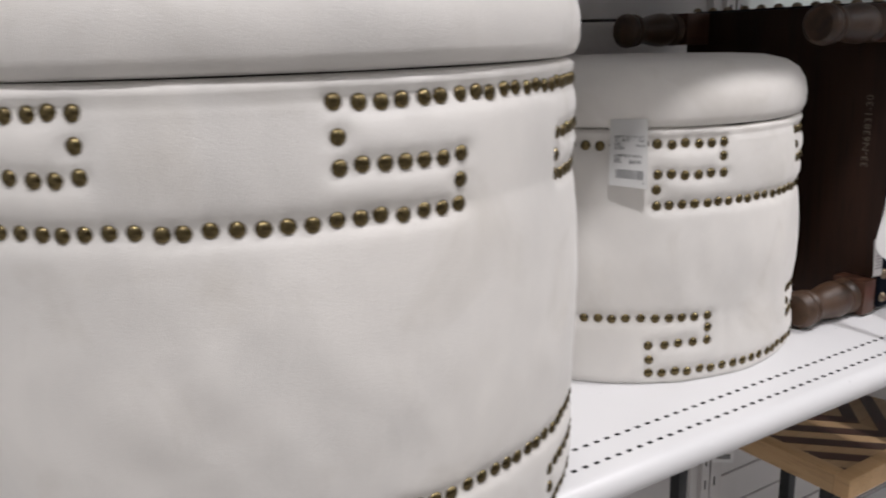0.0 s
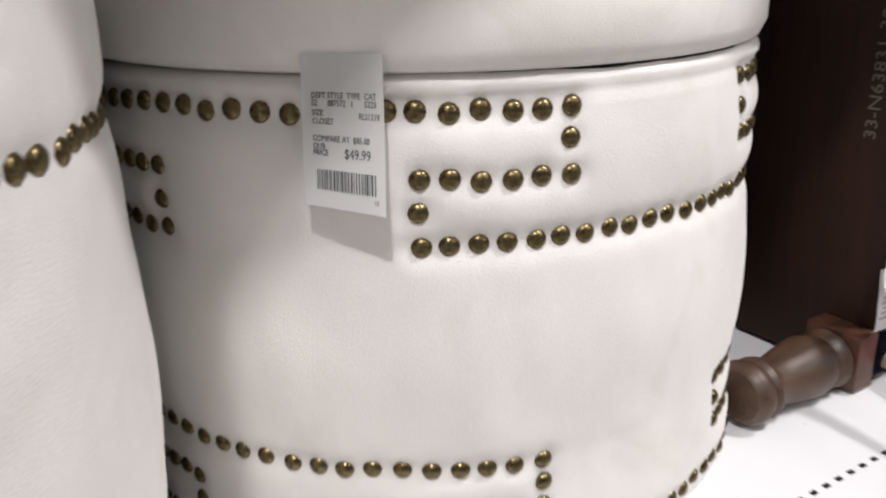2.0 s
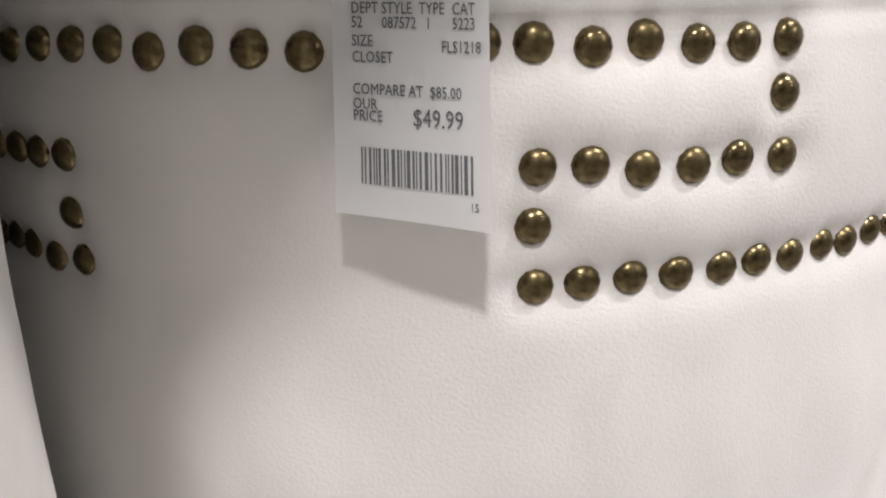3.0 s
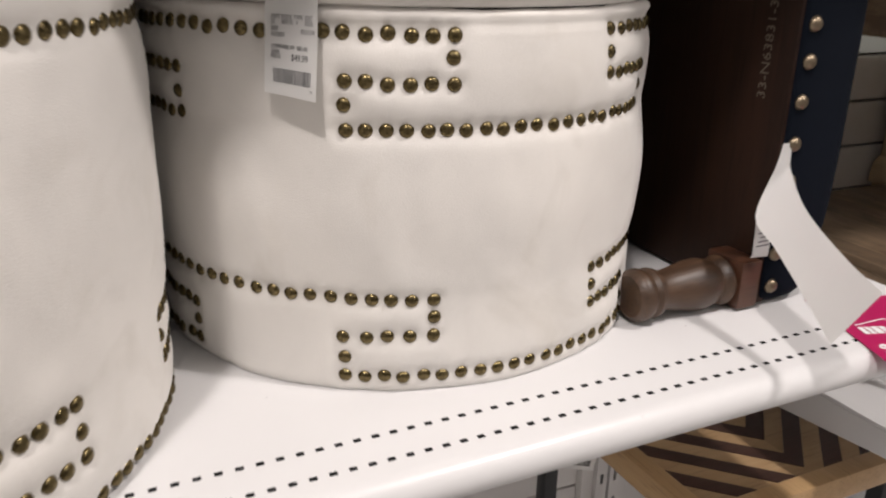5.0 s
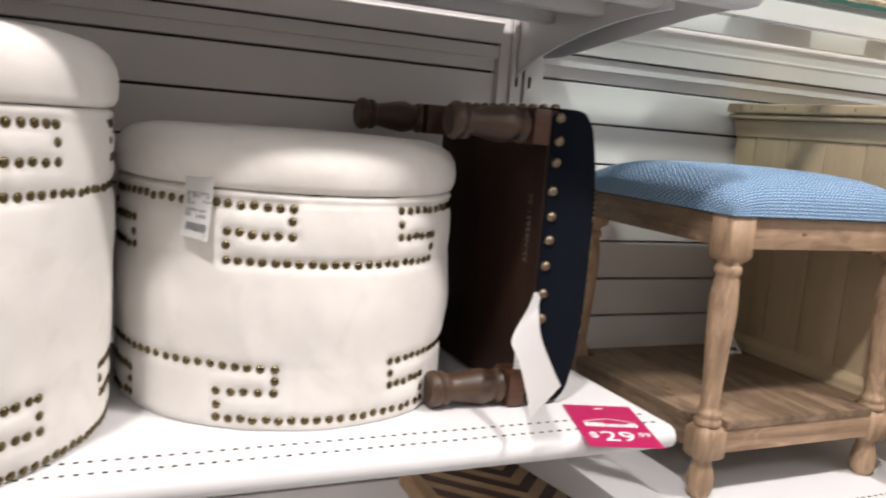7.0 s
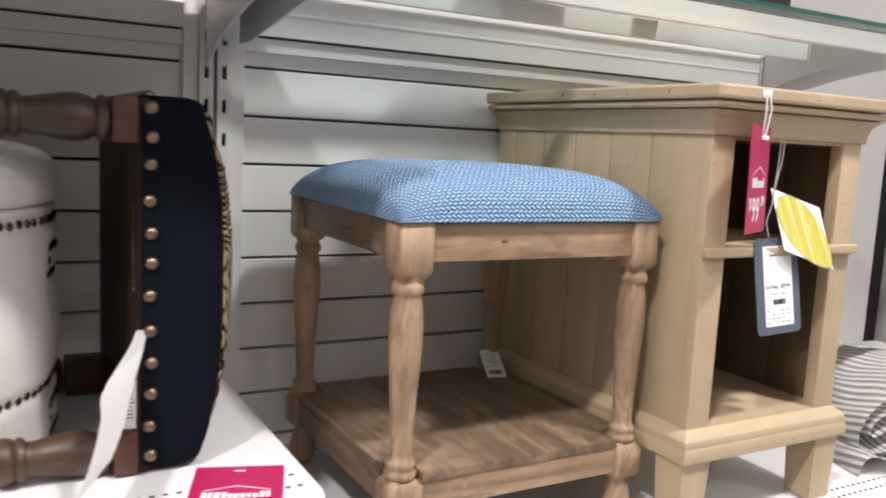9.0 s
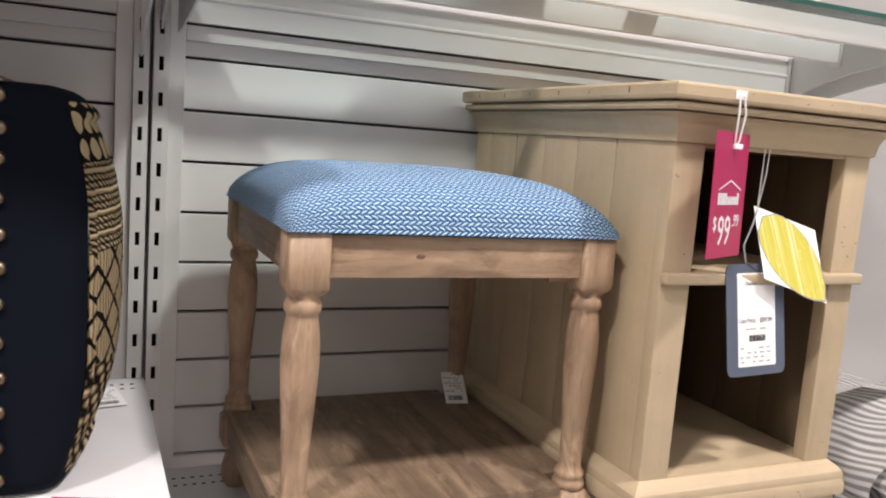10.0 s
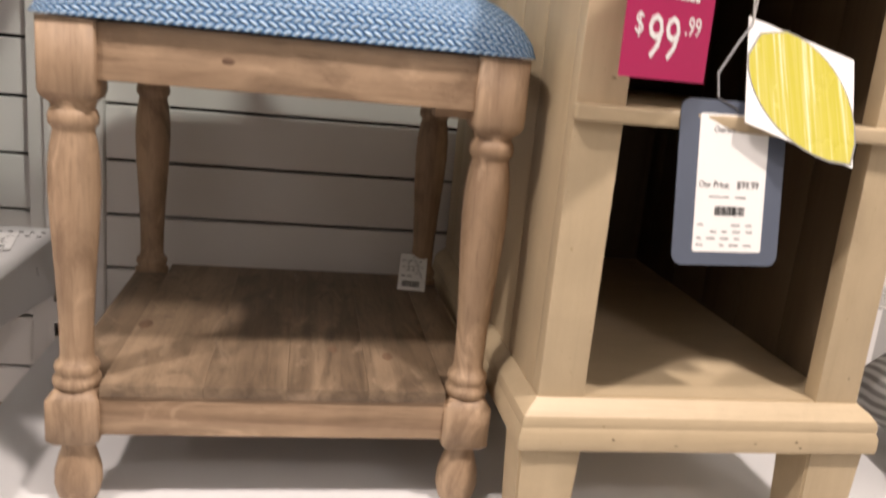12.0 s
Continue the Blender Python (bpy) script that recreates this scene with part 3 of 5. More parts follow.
# fixtures made up for the fill lamps, all out of view
for lx, ly, lz, _ in FILL_LAMPS:
    lamp = thing("unseen_pendant", (lx, ly, lz + 0.22), "unseen black pendant with a flat shade, added above a fill lamp", "pendant light", "pendant lights")
    part("cord", tube([(lx, ly, 5.1), (lx, ly, lz + 0.26)], 0.004), BLACKMETAL, lamp)
    part("shade", lathe([(0.17, lz + 0.215), (0.16, lz + 0.225), (0.06, lz + 0.255), (0.02, lz + 0.27)], 24, Matrix.Translation((lx, ly, 0))), BLACKMETAL, lamp)

# ---- ottomans ----
nail_bm = lathe([(0.0056, 0.0), (0.0055, 0.0008), (0.0050, 0.0022), (0.0038, 0.0034), (0.0021, 0.0041), (0.0006, 0.0043)], 12)
NAIL = mesh_of("nail", nail_bm, BRASS, True, 80)


BIG_NAIL = mesh_of("big_nail", lathe([(0.0072, 0.0), (0.0070, 0.0011), (0.0062, 0.0030), (0.0046, 0.0046), (0.0024, 0.0055), (0.0006, 0.0057)], 12), PEWTER, True, 80)


def key_band(zt, zm, zb, keys, step, lo, hi):
    """Greek key line of nails: (degrees, height). keys: (centre, half width, kind) from west to east."""
    out = []

    def row(a, b, z):
        a, b = max(a, lo), min(b, hi)
        n = max(1, round((b - a) / step))
        if b > a:
            out.extend((a + (b - a) * i / n, z) for i in range(n + 1))

    for i, (c, w, kind) in enumerate(keys):
        row(c - w, c + w, zm)
        up, down = (c + w, c - w) if kind == "2" else (c - w, c + w)
        out.append((up, (zt + zm) / 2))
        out.append((down, (zm + zb) / 2))
        if i + 1 < len(keys):
            c2, w2, _ = keys[i + 1]
            row(c - w, c2 + w2, zb if kind == "2" else zt)
    seen, keep = set(), []
    for a, z in out:
        k = (round(a / step * 1.5), round(z / 0.007))
        if lo <= a <= hi and k not in seen:
            seen.add(k)
            keep.append((a, z))
    return keep


def ottoman(cx, cy, base, R, seam, top, bands, seed, label, flat=0.0):
    ott = thing("storage_ottoman", (cx, cy, base), label, "ottoman", "studded ottomans")
    rng = random.Random(seed)
    nails = [(a + rng.uniform(-0.22, 0.22), z + rng.uniform(-0.0011, 0.0011)) for b in bands for a, z in key_band(*b)]
    na = np.radians([a for a, _ in nails])
    nz = np.array([z for _, z in nails])
    up_lo, low_hi = bands[0][2], bands[1][0]

    def radius(ang, z):
        """Stuffed wall: full between the bands, drawn in along the nails, slack near the foot."""
        t = (z - base) / (seam - base)
        r = R - 0.004 + 0.0045 * math.sin(math.pi * min(1, max(0, (z - low_hi) / (up_lo - low_hi)))) ** 1.1
        r += 0.0022 * math.sin(math.pi * min(1, max(0, (z - up_lo) / (bands[0][0] - up_lo)))) ** 1.1
        r -= flat * max(0.0, math.cos(ang)) ** 2 * (0.1 + 0.9 * min(1.0, max(0.0, t)))
        if z < base + 0.012:
            r -= 0.005 * (1 - (z - base) / 0.012) ** 2
        if z > seam - 0.006:
            r -= 0.006 * ((z - seam + 0.006) / 0.006) ** 2
        if abs(z - (seam - 0.0125)) < 0.003:
            r -= 0.0013
        r += 0.0030 * noise.noise((3.0 * math.cos(ang) + seed, 3.0 * math.sin(ang), 9 * z))
        r += 0.0011 * noise.noise((7.0 * ang + 16 * z, 3.0 * ang - 9 * z, seed))
        r += 0.0011 * noise.noise((9 * math.cos(ang), 9 * math.sin(ang) + seed, 26 * z)) * (1.4 - t)
        d2 = ((na - ang) * R) ** 2 + (nz - z) ** 2
        return r - 0.0042 * min(1.0, float(np.exp(-d2 / 0.0075 ** 2).sum()))

    bm = bmesh.new()
    zs = [base + 0.0008 + (seam - base - 0.0008) * i / 88 for i in range(89)]
    # the side that faces the aisle gets the finer steps
    angs = [radians(-125 + 250 * i / 250) for i in range(250)] + [radians(125 + 110 * i / 30) for i in range(30)]
    rings = [[bm.verts.new((cx + radius(a, z) * math.sin(a), cy - radius(a, z) * math.cos(a), z)) for a in angs] for z in zs]
    n = len(angs)
    for p, q in zip(rings, rings[1:]):
        for i in range(n):
            bm.faces.new((p[i], p[(i + 1) % n], q[(i + 1) % n], q[i]))
    bm.faces.new(rings[0][::-1])
    bm.faces.new(rings[-1])
    body = part("body", bm, IVORY, ott, "ivory upholstered drum wall", angle=70)
    # padded lid
    h = top - seam - 0.003
    prof = [(R - 0.012, 0.0), (R - 0.003, 0.003), (R + 0.001, 0.012), (R + 0.0015, h * 0.40), (R - 0.001, h * 0.60), (R - 0.009, h * 0.78), (R - 0.022, h * 0.90), (R - 0.042, h * 0.97), (R * 0.6, h * 0.99), (R * 0.25, h * 1.0), (0.004, h * 1.0)]
    lid = lathe(prof, 96, Matrix.Translation((cx, cy, seam + 0.0008)))
    for v in lid.verts:
        a = math.atan2(v.co.x - cx, cy - v.co.y)
        d = 0.0016 * noise.noise((4 * math.cos(a) + seed, 4 * math.sin(a), 20 * v.co.z)) + 0.0013 * math.sin(2 * a + seed)
        v.co += Vector((math.sin(a), -math.cos(a), 0.3)) * (d - flat * max(0.0, math.cos(a)) ** 2 * min(1.0, math.hypot(v.co.x - cx, v.co.y - cy) / R))
    part("lid", lid, IVORY, ott, "padded round lid", angle=70)
    # black ring set into the seam for the shade under the lid
    part("lid_gap_shade", lathe([(R - 0.016, seam - 0.002), (R - 0.016, seam + 0.005)], 64, Matrix.Translation((cx, cy, 0))), DARKGAP, ott, "black ring for the shade in the gap under the lid")
    for a, z in nails:
        an = radians(a)
        r = radius(an, z)
        turn = pose(cx + r * math.sin(an), cy - r * math.cos(an), z, 90 + rng.uniform(-6, 6), 0, a + rng.uniform(-6, 6))
        piece("nail", NAIL, ott, turn)
    return ott, radius


A_C, B_C = (0.749, 0.799), (0.238, 0.713)
A_KEYS = [(-128.5, 9.2, "2"), (-78.5, 9.0, "5"), (-22.45, 9.9, "2"), (33.8, 9.0, "5"), (83.0, 9.0, "2"), (128, 9, "5")]
A_LOW = [(-131, 8.6, "2"), (-78.8, 8.8, "5"), (-24.5, 8.7, "2"), (32.4, 8.8, "5"), (83.0, 9.0, "2"), (128, 9, "5")]
B_KEYS = [(-93, 9, "5"), (-48.9, 9.2, "2"), (-0.6, 8.6, "5"), (43.6, 9.3, "2"), (88.0, 9.0, "5"), (128, 8, "2")]
B_LOW = [(-98, 9, "5"), (-52.0, 9.0, "2"), (-6.0, 9.0, "5"), (39.7, 9.2, "2"), (84.0, 9.0, "5"), (128, 8, "2")]
_, A_RADIUS = ottoman(*A_C, SHELF_Z, 0.2290, 1.2730, 1.3435, ((1.2555, 1.2235, 1.191, A_KEYS, 3.85, -112, 112), (1.0660, 1.0360, 1.0030, A_LOW, 3.9, -112, 112)), 3,
                      "round ivory storage ottoman with brass nailhead Greek key bands", 0.009)
ottoman(*B_C, SHELF_Z, 0.280, 1.3512, 1.432, ((1.3345, 1.2985, 1.2665, B_KEYS, 2.95, -112, 112), (1.0650, 1.0305, 0.9965, B_LOW, 2.95, -112, 112)), 8,
        "larger taller round ivory storage ottoman with brass nailhead Greek key bands")


def hang_tag_on_ottoman():
    """White paper price tag hanging from under the lid of the smaller ottoman."""
    a0 = radians(-40.4)
    r0 = 0.2235
    centre = Vector((A_C[0] + r0 * math.sin(a0), A_C[1] - r0 * math.cos(a0), 0))
    out = Vector((math.sin(a0), -math.cos(a0), 0))
    right = Vector((math.cos(a0), math.sin(a0), 0))
    tag = thing("price_tag", centre + Vector((0, 0, 1.215)), "white paper price tag hanging from the ottoman's lid", "price tag", "price tags")
    w, h = 0.0370, 0.0670

    def surf(x, y, lift):
        """A point of the sheet: x from its left edge, y up from its foot; the right foot curls away."""
        t, k = 1 - y / h, x / w
        off = 0.0030 + 0.0060 * max(t, 0) ** 1.2 + 0.0055 * k ** 1.4 * max(t, 0) ** 1.5 + lift
        side = (x - w / 2) * (1 + 0.06 * t)
        return centre + right * side + out * off + Vector((0, 0, 1.2167 + y - 0.0040 * k * t))

    bm = bmesh.new()
    N = 16
    grid = [[bm.verts.new(surf(w * i / N, h * j / N, 0)) for j in range(N + 1)] for i in range(N + 1)]
    for i in range(N):
        for j in range(N):
            bm.faces.new((grid[i][j], grid[i + 1][j], grid[i + 1][j + 1], grid[i][j + 1]))
    bmesh.ops.solidify(bm, geom=bm.faces[:], thickness=0.0003)
    part("paper", bm, PAPER, tag)

    def laid(bm):
        for v in bm.verts:
            v.co = surf(v.co.x * 1.03, 0.0125 + (v.co.y - 0.01525) * 0.931, 0.00035 + v.co.z)
        return bm

    lines = [("DEPT", 0.0045, 0.0535), ("STYLE", 0.0115, 0.0535), ("TYPE", 0.0200, 0.0535), ("CAT", 0.0275, 0.0535), ("52", 0.0045, 0.0500), ("087572", 0.0115, 0.0500), ("1", 0.0215, 0.0500), ("5223", 0.0275, 0.0500),
             ("SIZE", 0.0045, 0.0455), ("CLOSET", 0.0045, 0.0415), ("FLS1218", 0.0250, 0.0445), ("COMPARE AT  $85.00", 0.0045, 0.0335), ("OUR", 0.0045, 0.0298), ("PRICE", 0.0045, 0.0268)]
    bms = [text_bm(t, 0.0040, Matrix.Translation((x, y, 0)), 0.0001, squeeze=0.66) for t, x, y in lines]
    bms.append(text_bm("$49.99", 0.0064, Matrix.Translation((0.0182, 0.0262, 0)), 0.0001, squeeze=0.66))
    bms.append(text_bm("15", 0.003, Matrix.Translation((0.031, 0.0065, 0)), 0.0001, squeeze=0.7))
    part("print", laid(merged(*bms)), FADEDINK, tag, "black printed price lines", smooth=False)
    bars = bmesh.new()
    for x0, x1, y0, y1 in barcode(0.0062, 0.0325, 0.0105, 0.0200, 4):
        for k in range(3):
            box(bars, x0, x1, y0 + (y1 - y0) * k / 3, y0 + (y1 - y0) * (k + 1) / 3, 0, 0.0002)
    part("barcode", laid(bars), FADEDINK, tag, smooth=False)


hang_tag_on_ottoman()


# ---- navy footstool lying on its side ----
def footstool():
    y0, y1, z0, z1 = 0.602, 0.955, SHELF_Z + 0.001, 1.398
    st = thing("footstool", (1.06, (y0 + y1) / 2, SHELF_Z), "navy footstool with walnut legs, lying on its side", "footstool")
    part("underside_board", boxed(1.0405, 1.052, y0 + 0.004, y1 - 0.004, z0 + 0.003, z1 - 0.003, bevel=0.002), UNDER, st, "dark walnut stained board")
    zc, zh, yc, yh = (z0 + z1) / 2, (z1 - z0) / 2, (y0 + y1) / 2, (y1 - y0) / 2

    def rim(u):
        """Where the band ends and the cover begins, fuller half way."""
        return 1.132 - 0.024 * abs(u) ** 3.2

    # upholstered band round the seat, its edge swelling towards the middle of each side
    bm = bmesh.new()
    loop = []
    for cy, cz, a0 in ((y1, z1, 0), (y0, z1, 90), (y0, z0, 180), (y1, z0, 270)):
        r, sy, sz = 0.020, (1 if cy == y1 else -1), (1 if cz == z1 else -1)
        arc = [(cy - sy * r + r * math.cos(radians(a0 + 15 * k)), cz - sz * r + r * math.sin(radians(a0 + 15 * k))) for k in range(7)]
        loop += arc
        ny, nz = {0: (y0 + r, z1), 90: (y0, z0 + r), 180: (y1 - r, z0), 270: (y1, z1 - r)}[a0]
        loop += [(arc[-1][0] + (ny - arc[-1][0]) * k / 14, arc[-1][1] + (nz - arc[-1][1]) * k / 14) for k in range(1, 14)]
    rings = []
    for t, grow in ((0.0, -0.003), (0.04, 0.0), (0.35, 0.0008), (0.68, 0.0), (0.84, -0.0035), (0.94, -0.009), (1.0, -0.017), (1.0, -0.04)):
        ring = []
        for y, z in loop:
            u, v = (z - zc) / zh, (y - yc) / yh
            edge = rim(u if abs(v) > abs(u) else v)
            g = grow * Vector((v, u)).normalized()
            ring.append(bm.verts.new((1.044 + (edge - 1.044) * t, y + g.x, z + g.y if z + g.y > SHELF_Z + 0.0006 else SHELF_Z + 0.0006)))
        rings.append(ring)
    n = len(rings[0])
    for p, q in zip(rings, rings[1:]):
        for k in range(n):
            bm.faces.new((p[k], p[(k + 1) % n], q[(k + 1) % n], q[k]))
    bm.faces.new(rings[0][::-1])
    bm.faces.new(rings[-1])
    bmesh.ops.recalc_face_normals(bm, faces=bm.faces)
    part("side_band", bm, NAVY, st, "dark navy cloth band", angle=60)
    # woven cover, a low dome over the band's rim
    bm = bmesh.new()
    N = 34
    grid = []
    for i in range(N + 1):
        u = math.sin((-1 + 2 * i / N) * math.pi / 2)
        row = []
        for j in range(N + 1):
            v = math.sin((-1 + 2 * j / N) * math.pi / 2)
            h = (max(0, 1 - abs(u) ** 2.6) ** 0.75) * (max(0, 1 - abs(v) ** 2.4) ** 0.8)
            e = 0.5 * (rim(u) + rim(v)) if max(abs(u), abs(v)) < 0.9 else rim(u if abs(v) >= abs(u) else v)
            row.append(bm.verts.new((e + 0.001 + 0.037 * h + 0.0015 * noise.noise((u * 9, v * 9, 0)), yc + v * (yh - 0.016), zc + u * (zh - 0.014))))
        grid.append(row)
    for i in range(N):
        for j in range(N):
            bm.faces.new((grid[i][j], grid[i][j + 1], grid[i + 1][j + 1], grid[i + 1][j]))
    bmesh.ops.solidify(bm, geom=bm.faces[:], thickness=0.004)
    bmesh.ops.recalc_face_normals(bm, faces=bm.faces)
    part("woven_top", bm, KILIM, st, "cream and black woven kilim cover")
    prof = [(0.0, 0.0), (0.0165, 0.0), (0.0205, 0.004), (0.0215, 0.010), (0.0195, 0.0165), (0.0180, 0.018), (0.0205, 0.022), (0.0195, 0.027), (0.0165, 0.029), (0.0155, 0.034), (0.0172, 0.046), (0.0205, 0.066), (0.0215, 0.080),
            (0.0190, 0.092), (0.0165, 0.097), (0.0195, 0.100), (0.0210, 0.105), (0.0190, 0.109), (0.0, 0.110)]
    for yy in (y0 + 0.025, y1 - 0.025):
        for zz in (z0 + 0.0255, z1 - 0.026):
            sh = 0.024 if yy < yc else 0.0
            leg = part("leg", boxed(0.992 + sh, 1.0403, yy - 0.0235, yy + 0.0235, zz - 0.0235, zz + 0.0235, bevel=0.002), REDSTAIN, st, "turned dark walnut leg")
            part("turning", lathe([(r * 1.16, h) for r, h in prof[1:-1]], 24, pose(0.880 + sh, yy, zz, 0, 90, 0)), WALNUT, leg)
    for i, z in enumerate((1.385, 1.355, 1.327, 1.289, 1.255, 1.223, 1.188, 1.150, 1.115, 1.081, 1.045, 1.012)):
        piece("nail", BIG_NAIL, st, pose(1.053 + 0.0012 * math.sin(i * 1.7), y0 - 0.0002, z, 90, 0, 0))
        yy = y0 + 0.014 + i * (y1 - y0 - 0.028) / 11
        piece("nail", BIG_NAIL, st, pose(1.052, yy, z1 - 0.0003, 0, 0, 0))
    m = plane_of((1.0402, 0.632, 1.186), (0, 0, 1), (0, 1, 0))
    part("chalk_number", text_bm("33-N63831-30", 0.0135, m @ Matrix.Translation((0, 0, 0.0003)), squeeze=1.2), CHALK, st, "handwritten chalk number", smooth=False)
    return st


footstool()


def ribbon(rows, thick=0.0006):
    """Bent paper through pairs of edge points."""
    bm = bmesh.new()
    vs = [(bm.verts.new(a), bm.verts.new(b)) for a, b in rows]
    for p, q in zip(vs, vs[1:]):
        bm.faces.new((p[0], p[1], q[1], q[0]))
    bmesh.ops.solidify(bm, geom=bm.faces[:], thickness=thick)
    return bm


def smooth_rows(rows, n=6):
    """Rounds a run of edge-point pairs by a Catmull-Rom curve."""
    out = []
    pts = [(Vector(a), Vector(b)) for a, b in rows]
    for i in range(len(pts) - 1):
        p0, p1, p2, p3 = pts[max(i - 1, 0)], pts[i], pts[i + 1], pts[min(i + 2, len(pts) - 1)]
        for k in range(n):
            t = k / n
            out.append(tuple(0.5 * (2 * b + (c - a) * t + (2 * a - 5 * b + 4 * c - d) * t * t + (3 * b - a - 3 * c + d) * t ** 3) for a, b, c, d in zip(p0, p1, p2, p3)))
    return out + [pts[-1]]


def footstool_tag():
    """Long white sewn label that droops from the footstool, and the card tied to it."""
    lab = thing("care_label", (1.04, 0.6, 1.0), "long white care label drooping from the footstool", "label")
    rows = [((1.038, 0.6005, 1.152), (1.050, 0.6005, 1.152)), ((1.030, 0.597, 1.134), (1.046, 0.597, 1.140)), ((1.003, 0.587, 1.092), (1.042, 0.590, 1.128)),
            ((0.998, 0.556, 1.073), (1.028, 0.556, 1.104)), ((0.984, 0.508, 1.050), (1.012, 0.501, 1.084)), ((0.966, 0.462, 1.031), (0.995, 0.449, 1.074))]
    part("strip", ribbon(smooth_rows(rows)), PAPER, lab)
    rows = [((1.016, 0.598, 1.098), (1.038, 0.599, 1.098)), ((1.014, 0.594, 1.055), (1.037, 0.596, 1.052)), ((1.016, 0.598, 1.047), (1.038, 0.599, 1.045))]
    part("small_flap", ribbon(smooth_rows(rows)), PAPER, lab, "small printed flap")
    bars = [(0.002 + 0.0016 * (i % 3), 0.019 - 0.0013 * (i % 4), 0.006 + i * 0.0042, 0.0074 + i * 0.0042) for i in range(8)]
    part("flap_print", flat_bars(bars, plane_of((1.0165, 0.5945, 1.052), (1, 0.05, 0), (0, 0, 1))), GREYINK, lab, smooth=False)


footstool_tag()


def sale_card():
    """Magenta price card lying on the shelf over its front edge."""
    corners = [Vector(p) for p in ((1.055, 0.463, 0), (1.145, 0.432, 0), (1.202, 0.572, 0), (1.106, 0.589, 0))]
    right = (corners[1] - corners[0]).normalized()
    z = SHELF_Z + 0.0016
    up = Vector((0, 0, 1)).cross(right)
    w, h = 0.096, 0.148
    m = plane_of((1.054, 0.4605, z), right + Vector((0, 0, 0.01)), up)
    ob = thing("sale_card", (1.12, 0.52, SHELF_Z), "magenta price card with white print lying on the shelf edge", "price card", "magenta price cards")
    part("card", card(rounded(w, h, 0.001, 2), m, 0.0008), MAGENTA, ob, smooth=False)
    part("price", merged(text_bm("29", 0.046, m @ Matrix.Translation((0.024, 0.018, 0.0003))), text_bm("$", 0.026, m @ Matrix.Translation((0.008, 0.028, 0.0003))), text_bm(".99", 0.020, m @ Matrix.Translation((0.072, 0.034, 0.0003)), squeeze=0.8)), WHITEINK, ob, "white printed price", smooth=False)
    part("emblem", emblem(m @ Matrix.Translation((0.013, 0.066, 0.0003)), 0.070), WHITEINK, ob, "white roof-shaped emblem", smooth=False)
    part("punch_hole", flat_bars([(w / 2 - 0.006, w / 2 + 0.006, h - 0.014, h - 0.011)], m), WHITEINK, ob, smooth=False)


def emblem(m, w):
    """Roof line over a row of plain blocks."""
    rng = random.Random(5)
    rects, x = [], 0.0
    while x < w - 0.004:
        k = w * rng.uniform(0.05, 0.09)
        rects.append((x, x + k, 0.0, w * rng.choice((0.14, 0.14, 0.2))))
        x += k + w * 0.022
    bm = flat_bars(rects, Matrix())
    for s in (0, 1):
        a, b = (0.0, w / 2) if s == 0 else (w / 2, w)
        ya, yb = (w * 0.24, w * 0.40) if s == 0 else (w * 0.40, w * 0.24)
        t = w * 0.025
        vs = [bm.verts.new(p) for p in ((a, ya, 0.0002), (b, yb, 0.0002), (b, yb + t, 0.0002), (a, ya + t, 0.0002))]
        bm.faces.new(vs)
    bmesh.ops.transform(bm, matrix=m, verts=bm.verts)
    return bm


sale_card()


